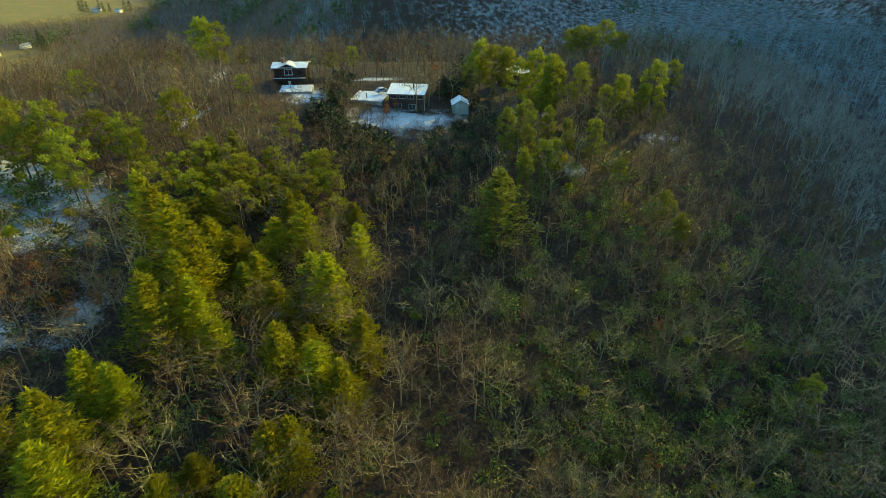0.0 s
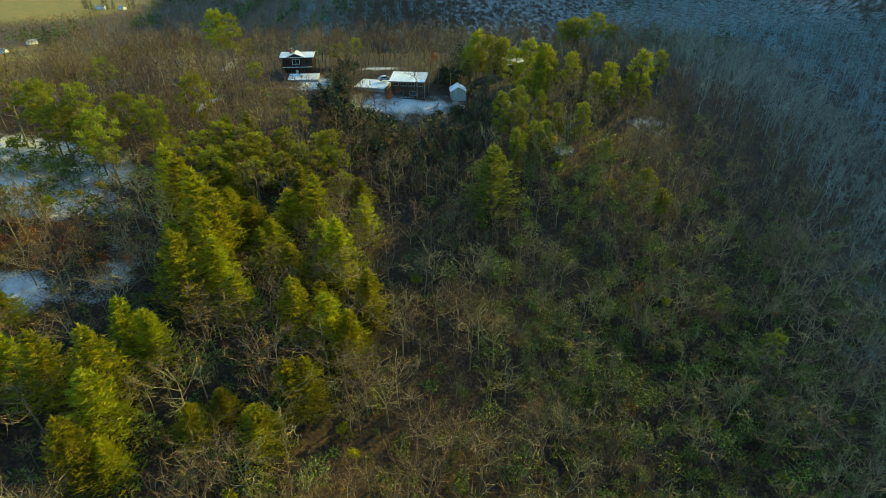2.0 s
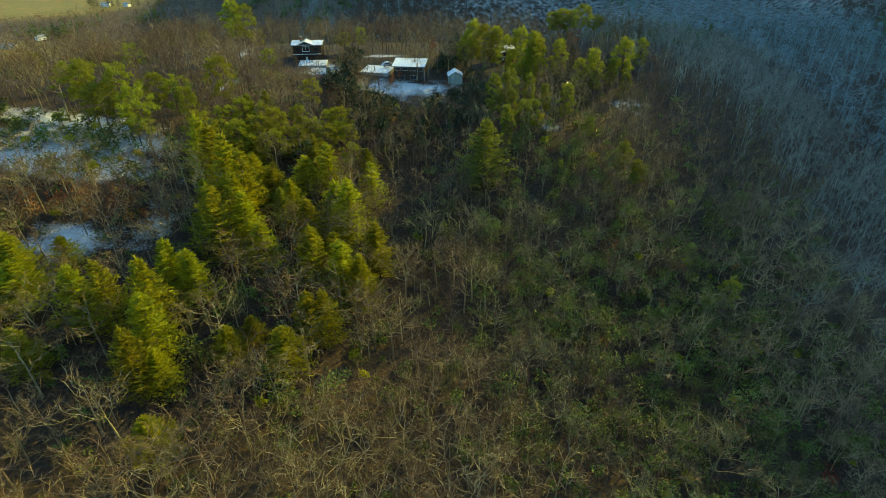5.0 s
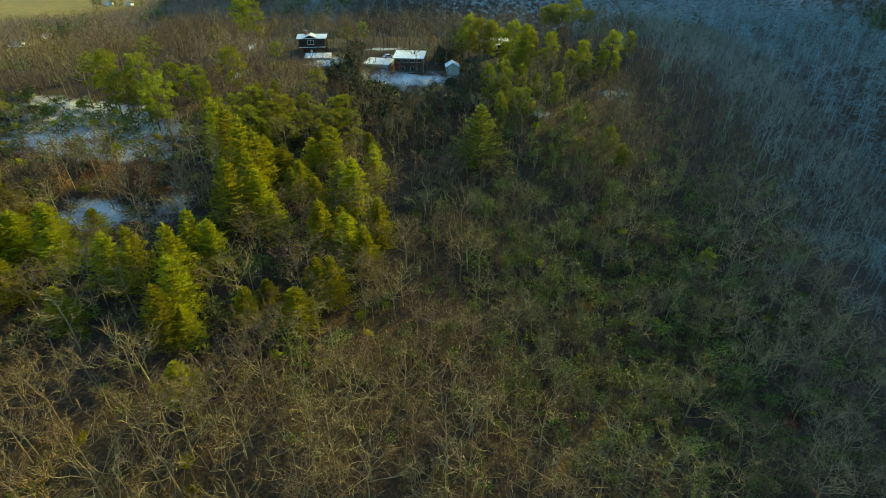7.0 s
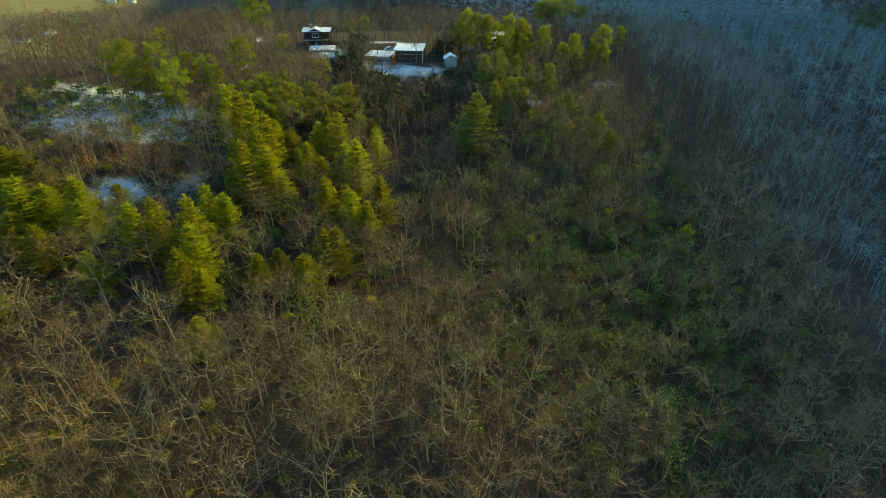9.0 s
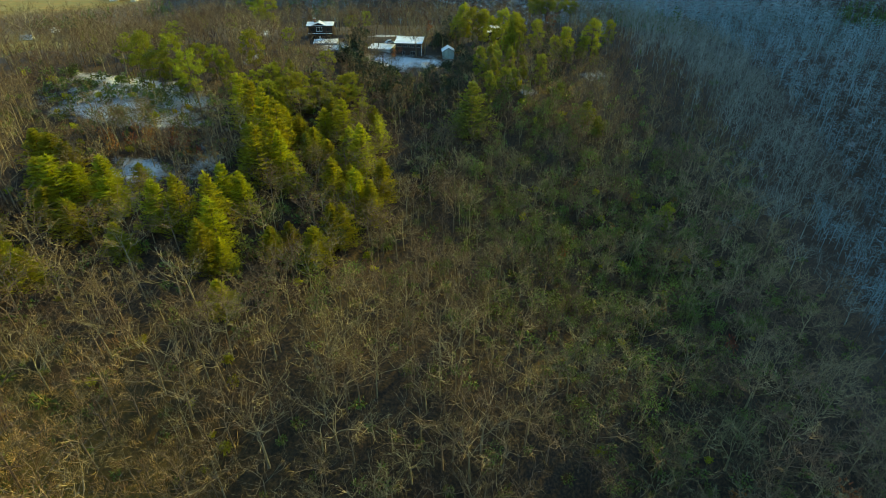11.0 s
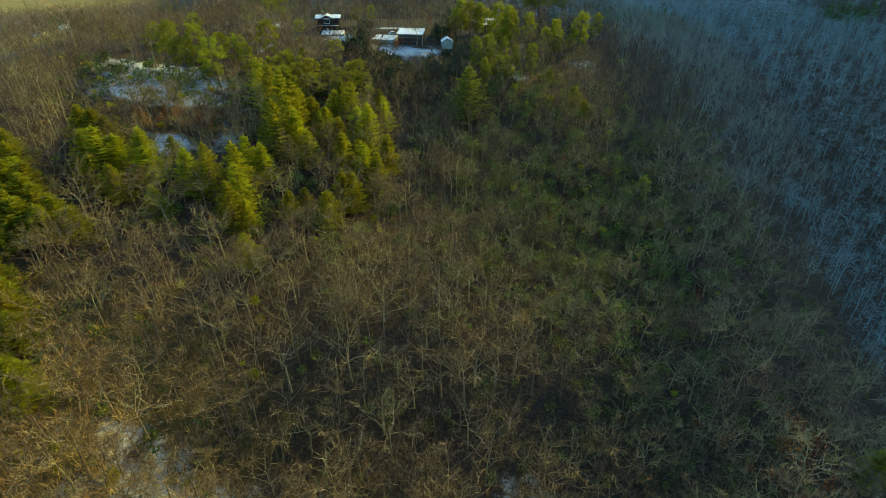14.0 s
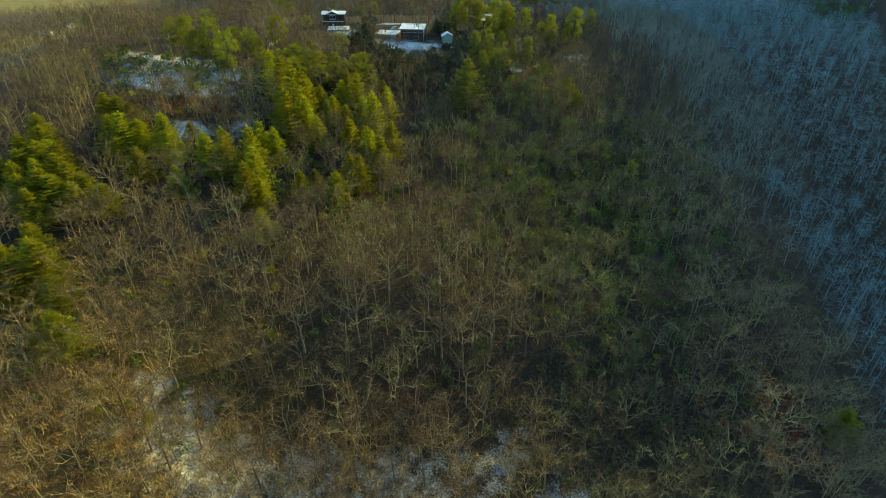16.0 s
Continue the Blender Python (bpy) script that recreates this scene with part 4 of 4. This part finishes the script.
def prism(bm, profile, x0, x1, along="x"):
    """A profile of (u, z) drawn out from x0 to x1."""
    turn = (lambda a, u, z: (a, u, z)) if along == "x" else (lambda a, u, z: (u, a, z))
    p = [bm.verts.new(turn(x0, u, z)) for u, z in profile]
    q = [bm.verts.new(turn(x1, u, z)) for u, z in profile]
    n = len(profile)
    bm.faces.new(p)
    bm.faces.new(q[::-1])
    for i in range(n):
        bm.faces.new((p[(i + 1) % n], p[i], q[i], q[(i + 1) % n]))


def part(name, bm, mat, parent, label="", bevel=0.0):
    if bevel:
        bmesh.ops.bevel(bm, geom=bm.edges[:], offset=bevel, segments=1, affect='EDGES')
    bmesh.ops.recalc_face_normals(bm, faces=bm.faces[:])
    me = bpy.data.meshes.new(name)
    bm.to_mesh(me)
    bm.free()
    me.materials.append(mat)
    ob = new(name, me)
    ob.parent = parent
    return tagged(ob, label) if label else ob


def slab(name, mat, parent, x0, x1, y0, y1, z0, z1, label="", bevel=0.0):
    bm = bmesh.new()
    box(bm, x0, x1, y0, y1, z0, z1)
    return part(name, bm, mat, parent, label, bevel)


def window(parent, x, y, z, w, h, label="", paint=None):
    """A window in a wall that faces south: trim round a pane, with a cross bar and a sill."""
    bm = bmesh.new()
    t = 0.12
    box(bm, x - w / 2 - t, x - w / 2, y - 0.08, y + 0.02, z - t, z + h + t)
    box(bm, x + w / 2, x + w / 2 + t, y - 0.08, y + 0.02, z - t, z + h + t)
    box(bm, x - w / 2, x + w / 2, y - 0.08, y + 0.02, z + h, z + h + t)
    box(bm, x - w / 2, x + w / 2, y - 0.08, y + 0.02, z - t, z)
    box(bm, x - 0.04, x + 0.04, y - 0.06, y + 0.02, z, z + h)
    f = part("window", bm, paint or TRIM, parent, label or "white-framed window")
    slab("pane", GLASS, f, x - w / 2, x + w / 2, y - 0.03, y - 0.01, z, z + h)
    slab("sill", paint or TRIM, f, x - w / 2 - 0.2, x + w / 2 + 0.2, y - 0.16, y - 0.085, z - t - 0.06, z - t + 0.02)


def railing(parent, x0, x1, y, z, name="railing"):
    bm = bmesh.new()
    box(bm, x0, x1, y - 0.05, y + 0.05, z + 0.95, z + 1.03)
    rail = part(name, bm, SIDING, parent)
    k = int((x1 - x0) / 1.6)
    for i in range(k + 1):
        px = x0 + (x1 - x0) * i / k
        slab("baluster", SIDING, rail, px - 0.05, px + 0.05, y - 0.04, y + 0.04, z, z + 0.95)


def low_house():
    """The long dark house with a single snow-covered roof slope towards the yard and a wall of windows below it."""
    h = new("ranch_house")
    z0 = height(0, 180) - 1.0
    base, eave, back = z0 + 0.6, 26.2, 27.3
    h.location = (0, 0, 0)
    x0, x1, y0, y1 = -5.7, 6.3, 178.0, 184.8
    slab("foundation", CONCRETE, h, x0, x1, y0, y1, z0 - 1.5, base)
    bm = bmesh.new()
    prism(bm, [(y0, base), (y1, base), (y1, back - 0.25), (y0, eave - 0.25)], x0, x1)
    part("wall", bm, SIDING, h, "dark brown board wall")
    bm = bmesh.new()
    prism(bm, [(y0 - 1.3, eave - 0.45), (y1 + 0.6, back - 0.2), (y1 + 0.6, back), (y0 - 1.3, eave - 0.25)], x0 - 0.6, x1 + 0.6)
    roof = part("roof", bm, ROOFING, h)
    bm = bmesh.new()
    prism(bm, [(y0 - 1.25, eave - 0.246), (y1 + 0.55, back + 0.004), (y1 + 0.5, back + 0.16), (y0 - 1.2, eave - 0.10)], x0 - 0.55, x1 + 0.55)
    part("snow_cover", bm, SNOW, roof, "smooth white snow on the roof", 0.04)
    bm = bmesh.new()
    bmesh.ops.create_cone(bm, cap_ends=True, segments=12, radius1=0.16, radius2=0.16, depth=1.9, matrix=pose(2.2, 181.5, 27.6))
    part("flue_pipe", bm, IRON, roof, "black iron flue pipe")
    for i in range(4):
        window(h, x0 + 1.7 + i * 2.9, y0, eave - 1.9, 1.9, 1.0, 'grey-framed window under the eave', CONCRETE)
    for i, (wx, ww) in enumerate(((-2.6, 2.2), (2.2, 2.2))):
        window(h, wx, y0, base + 0.5, ww, 1.5, "wide grey-framed window", CONCRETE)
    d = slab("door", ROOFING, h, 5.0, 5.9, y0 - 0.06, y0 - 0.002, base, base + 2.05, "dark panel door")
    slab("handle", IRON, d, 5.08, 5.14, y0 - 0.12, y0 - 0.065, base + 0.95, base + 1.1)
    slab("trim_board", TRIM, h, x1 + 0.003, x1 + 0.08, y0 - 0.02, y0 + 0.25, base, eave - 0.5, "sunlit white corner board")
    deck = slab("deck", SIDING, h, x0 - 0.3, x1 + 0.8, y0 - 2.2, y0 - 0.003, base - 0.25, base - 0.05, "dark timber deck")
    for px in (x0, -2, 2, x1):
        slab("post", SIDING, deck, px - 0.09, px + 0.09, y0 - 2.1, y0 - 1.92, height(px, 176) - 0.4, base - 0.25)
    railing(h, x0 - 0.3, x1 + 0.8, y0 - 2.15, base - 0.05)
    h.matrix_basis = pose(0.3, 181.4, 0, 0, 0, -11) @ pose(-0.3, -181.4, 0)
    return tagged(h, "long dark-walled house with a snow-covered roof and flue pipe", "house")


def tall_house():
    """The two-storey timber house with a middle gable and a terrace."""
    h = new("timber_house")
    z0 = height(-42, 199) - 0.8
    top, mid = 30.6, z0 + 3.7
    x0, x1, y0, y1, cx = -48.2, -36.7, 198.5, 206.5, -43.0
    slab("wall", SIDING, h, x0, x1, y0, y1, z0 - 1.2, top - 0.1, "dark stained two-storey board wall")
    ridge, yr = top + 0.9, (y0 + y1) / 2
    bm = bmesh.new()
    prism(bm, [(y0 - 0.9, top - 0.35), (yr, ridge - 0.2), (y1 + 0.7, top - 0.3), (y1 + 0.7, top - 0.1), (yr, ridge), (y0 - 0.9, top - 0.15)], x0 - 0.8, x1 + 0.8)
    roof = part("roof", bm, ROOFING, h)
    bm = bmesh.new()
    prism(bm, [(y0 - 0.85, top - 0.146), (yr, ridge + 0.004), (y1 + 0.65, top - 0.096), (y1 + 0.6, top + 0.06), (yr, ridge + 0.16), (y0 - 0.8, top + 0.01)], x0 - 0.75, x1 + 0.75)
    part("snow_cover", bm, SNOW, roof, "white snow on the roof", 0.03)
    bm = bmesh.new()
    prism(bm, [(cx - 3.4, top - 0.3), (cx + 3.4, top - 0.3), (cx, ridge + 0.35)], y0 - 0.6, yr, along="y")
    gable = part("gable", bm, SIDING, h)
    bm = bmesh.new()
    prism(bm, [(cx - 3.9, top - 0.25), (cx, ridge + 0.4), (cx + 3.9, top - 0.25), (cx + 3.9, top + 0.0), (cx, ridge + 0.68), (cx - 3.9, top + 0.0)], y0 - 1.3, yr + 0.5, along="y")
    part("gable_snow", bm, SNOW, gable, "snow-covered gable roof", 0.03)
    chim = slab("chimney", BRICK, h, -45.6, -44.7, 201.6, 202.5, top, ridge + 1.5, "red brick chimney", 0.03)
    slab("cap", CONCRETE, chim, -45.7, -44.6, 201.5, 202.6, ridge + 1.5, ridge + 1.65)
    window(h, cx, y0, top - 2.6, 2.6, 1.7, "pale upper window")
    for wx in (x0 + 2, x1 - 2):
        window(h, wx, y0, top - 2.5, 1.5, 1.2, 'dark-framed window', SIDING)
        window(h, wx, y0, z0 + 0.9, 1.8, 1.4, 'dark-framed window', SIDING)
    door = slab("door", TRIM, h, cx - 0.5, cx + 0.5, y0 - 0.06, y0 - 0.003, z0 + 0.2, z0 + 2.25, "white door")
    slab("handle", IRON, door, cx + 0.3, cx + 0.38, y0 - 0.12, y0 - 0.065, z0 + 1.1, z0 + 1.25)
    balcony = slab("balcony", SIDING, h, x0, x1, y0 - 2.0, y0 - 0.004, mid - 0.3, mid - 0.1)
    slab("snow_strip", SNOW, balcony, x0 + 0.05, x1 - 0.05, y0 - 1.95, y0 - 1.4, mid - 0.096, mid + 0.02, "thin snow on the boards")
    railing(h, x0, x1, y0 - 1.95, mid - 0.1)
    for px in (x0 + 0.2, cx - 2, cx + 2, x1 - 0.2):
        slab("post", SIDING, h, px - 0.1, px + 0.1, y0 - 1.95, y0 - 1.75, z0 - 1.0, mid - 0.3)
    return tagged(h, "dark two-storey timber house with snowy gabled roof", "house")


def terrace():
    t = new("snowy_terrace")
    z = height(-41, 193) + 0.5
    bm = bmesh.new()
    prism(bm, [(190.2, z - 2.2), (196.2, z - 2.2), (196.2, z + 0.7), (190.2, z - 0.2)], -45.5, -34.0)
    part("retaining_wall", bm, CONCRETE, t, "dark retaining wall", 0.04)
    bm = bmesh.new()
    prism(bm, [(190.3, z - 0.19), (196.1, z + 0.69), (196.1, z + 0.85), (190.3, z - 0.03)], -45.4, -34.1)
    part("snow_cover", bm, SNOW, t, "untouched white snow", 0.04)
    return tagged(t, "sloping terrace covered with white snow before a house", "terrace")


def shed():
    s = new("garden_shed")
    x0, x1, y0, y1 = 15.2, 20.6, 175.5, 181.0
    z0 = height(18, 176) - 0.5
    top, ridge, cx = z0 + 3.6, z0 + 5.2, 17.9
    bm = bmesh.new()
    prism(bm, [(x0, z0), (x1, z0), (x1, top), (cx, ridge - 0.15), (x0, top)], y0, y1, along="y")
    part("wall", bm, SHED_WALL, s, "pale green vertical boards")
    bm = bmesh.new()
    prism(bm, [(x0 - 0.4, top - 0.24), (cx, ridge - 0.1), (x1 + 0.4, top - 0.24), (x1 + 0.4, top - 0.08), (cx, ridge + 0.06), (x0 - 0.4, top - 0.08)], y0 - 0.4, y1 + 0.4, along="y")
    roof = part("roof", bm, ROOFING, s)
    bm = bmesh.new()
    prism(bm, [(x0 - 0.36, top - 0.076), (cx, ridge + 0.064), (x1 + 0.36, top - 0.076), (x1 + 0.33, top + 0.06), (cx, ridge + 0.22), (x0 - 0.33, top + 0.06)], y0 - 0.36, y1 + 0.36, along="y")
    part("snow_cover", bm, SNOW, roof, "white snow on the shed roof", 0.03)
    for px in (x0 + 0.2, cx, x1 - 0.2):
        for py in (y0 + 0.2, y1 - 0.2):
            slab("post", SIDING, s, px - 0.12, px + 0.12, py - 0.12, py + 0.12, height(px, py) - 0.5, z0)
    return tagged(s, "pale green gabled shed on posts with snowy roof", "shed")


def parking():
    p = new("parking_pad")
    z = height(-12, 184) + 0.9
    bm = bmesh.new()
    prism(bm, [(181.5, z - 3.0), (191.5, z - 3.0), (191.5, z + 0.5), (181.5, z)], -19.0, -7.2)
    part("retaining_wall", bm, CONCRETE, p, "dark stained retaining wall", 0.05)
    bm = bmesh.new()
    prism(bm, [(181.6, z + 0.004), (191.4, z + 0.504), (191.4, z + 0.60), (181.6, z + 0.12)], -18.9, -7.3)
    part("snow_cover", bm, SNOW, p, "trodden white snow", 0.03)
    p.matrix_basis = pose(-13, 186.5, 0, 0, 0, -16) @ pose(13, -186.5, 0)
    tagged(p, "raised parking pad covered with trodden snow", "parking pad")
    post = new("bollard_post")
    post.location = (-14.2, 184.6, z + 0.25)
    bm = bmesh.new()
    bmesh.ops.create_cone(bm, cap_ends=True, segments=10, radius1=0.16, radius2=0.14, depth=1.5, matrix=pose(0, 0, 0.75))
    part("shaft", bm, IRON, post)
    bm = bmesh.new()
    bmesh.ops.create_uvsphere(bm, u_segments=10, v_segments=6, radius=0.2, matrix=pose(0, 0, 1.55))
    part("cap", bm, IRON, post)
    tagged(post, "dark iron post standing on a snowy parking pad", "post")


def parked_car():
    c = new("parked_car")
    z = height(-9.5, 190) + 1.35
    c.matrix_basis = pose(-9.2, 188.2, z, 0, 0, 25)
    side = [(-2.2, 0.35), (-2.2, 0.85), (-1.5, 1.0), (-0.9, 1.5), (0.9, 1.5), (1.5, 0.98), (2.2, 0.88), (2.25, 0.35)]
    bm = bmesh.new()
    prism(bm, side, -0.88, 0.88, along="y")
    body = part("body", bm, CAR_PAINT, c, "silver car body", 0.08)
    bm = bmesh.new()
    prism(bm, [(-1.36, 1.04), (-0.86, 1.46), (0.86, 1.46), (1.36, 1.04)], -0.895, 0.895, along="y")
    part("window_band", bm, GLASS, body)
    slab("snow_cover", SNOW, body, -0.85, 0.85, -0.75, 0.75, 1.505, 1.62, "snow on the car roof", 0.04)
    for wx in (-1.4, 1.4):
        for wy in (-0.82, 0.82):
            bm = bmesh.new()
            bmesh.ops.create_cone(bm, cap_ends=True, segments=16, radius1=0.34, radius2=0.34, depth=0.22, matrix=pose(wx, wy, 0.34, 90))
            wheel = part("wheel", bm, RUBBER, c, "black tyre")
            bm = bmesh.new()
            bmesh.ops.create_cone(bm, cap_ends=True, segments=12, radius1=0.2, radius2=0.2, depth=0.24, matrix=pose(wx, wy, 0.34, 90))
            part("rim", bm, CAR_PAINT, wheel)
    tagged(c, "silver parked car with snow on its roof", "car")


def far_cottage(name, x, y, w, d, h, turn, roof_mat, label, base=None, wall_mat=TRIM):
    c = new(name)
    c.matrix_basis = pose(x, y, height(x, y) if base is None else base, 0, 0, turn)
    slab("wall", wall_mat, c, -w / 2, w / 2, -d / 2, d / 2, -2, h)
    bm = bmesh.new()
    prism(bm, [(-d / 2 - 0.4, h - 0.2), (0, h + d * 0.28), (d / 2 + 0.4, h - 0.2), (d / 2 + 0.4, h + 0.05), (0, h + d * 0.28 + 0.25), (-d / 2 - 0.4, h + 0.05)], -w / 2 - 0.4, w / 2 + 0.4)
    part("roof", bm, roof_mat, c)
    window(c, -w / 4, -d / 2, 0.9, 1.2, 1.2)
    window(c, w / 4, -d / 2, 0.9, 1.2, 1.2)
    return tagged(c, label, "house")


low_house()
tall_house()
terrace()
shed()
parking()
parked_car()
far_cottage("cottage", 40, 201, 9, 7, 4.2, 35, SNOW, "cottage with snowy gable half hidden by pines", wall_mat=SIDING)
far_cottage("farmhouse", -559, 1066, 14, 9, 5, 10, METAL_ROOF, "white farmhouse with grey roof in the far valley")
far_cottage("farmhouse", -519, 1062, 11, 8, 4.5, -20, METAL_ROOF, "small white farmhouse beside dark evergreens in the valley")
far_cottage("barn", -492, 742, 11, 7, 4, 60, METAL_ROOF, "grey-roofed barn among bare woods in the valley")
far_cottage("farmhouse", -500, 690, 16, 8, 3.5, 4, METAL_ROOF, "long low farmhouse with a pale roof in the valley")
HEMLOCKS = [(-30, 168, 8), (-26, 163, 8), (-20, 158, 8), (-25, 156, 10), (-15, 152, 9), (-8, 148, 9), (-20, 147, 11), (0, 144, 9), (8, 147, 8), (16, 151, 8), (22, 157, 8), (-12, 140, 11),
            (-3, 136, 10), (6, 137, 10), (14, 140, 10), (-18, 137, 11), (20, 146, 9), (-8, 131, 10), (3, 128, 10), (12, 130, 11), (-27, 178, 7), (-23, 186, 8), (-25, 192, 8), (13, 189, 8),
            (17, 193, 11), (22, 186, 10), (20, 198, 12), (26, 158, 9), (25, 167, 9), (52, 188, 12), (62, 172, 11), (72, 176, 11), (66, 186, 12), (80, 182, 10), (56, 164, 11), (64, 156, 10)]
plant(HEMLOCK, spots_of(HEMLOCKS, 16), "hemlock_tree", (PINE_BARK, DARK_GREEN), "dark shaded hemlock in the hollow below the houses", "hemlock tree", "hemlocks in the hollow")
VALLEY_PINES = [(-585, 1062, 16), (-577, 1058, 18), (-568, 1054, 15), (-548, 1056, 17), (-540, 1052, 14), (-530, 1054, 13), (-505, 1058, 18), (-497, 1060, 16), (-455, 715, 20), (-448, 712, 17)]
plant(HEMLOCK, spots_of(VALLEY_PINES, 12), "spruce_tree", (PINE_BARK, DARK_GREEN), "dark evergreen beside a far valley farmhouse", "spruce tree", "evergreens by the farms")
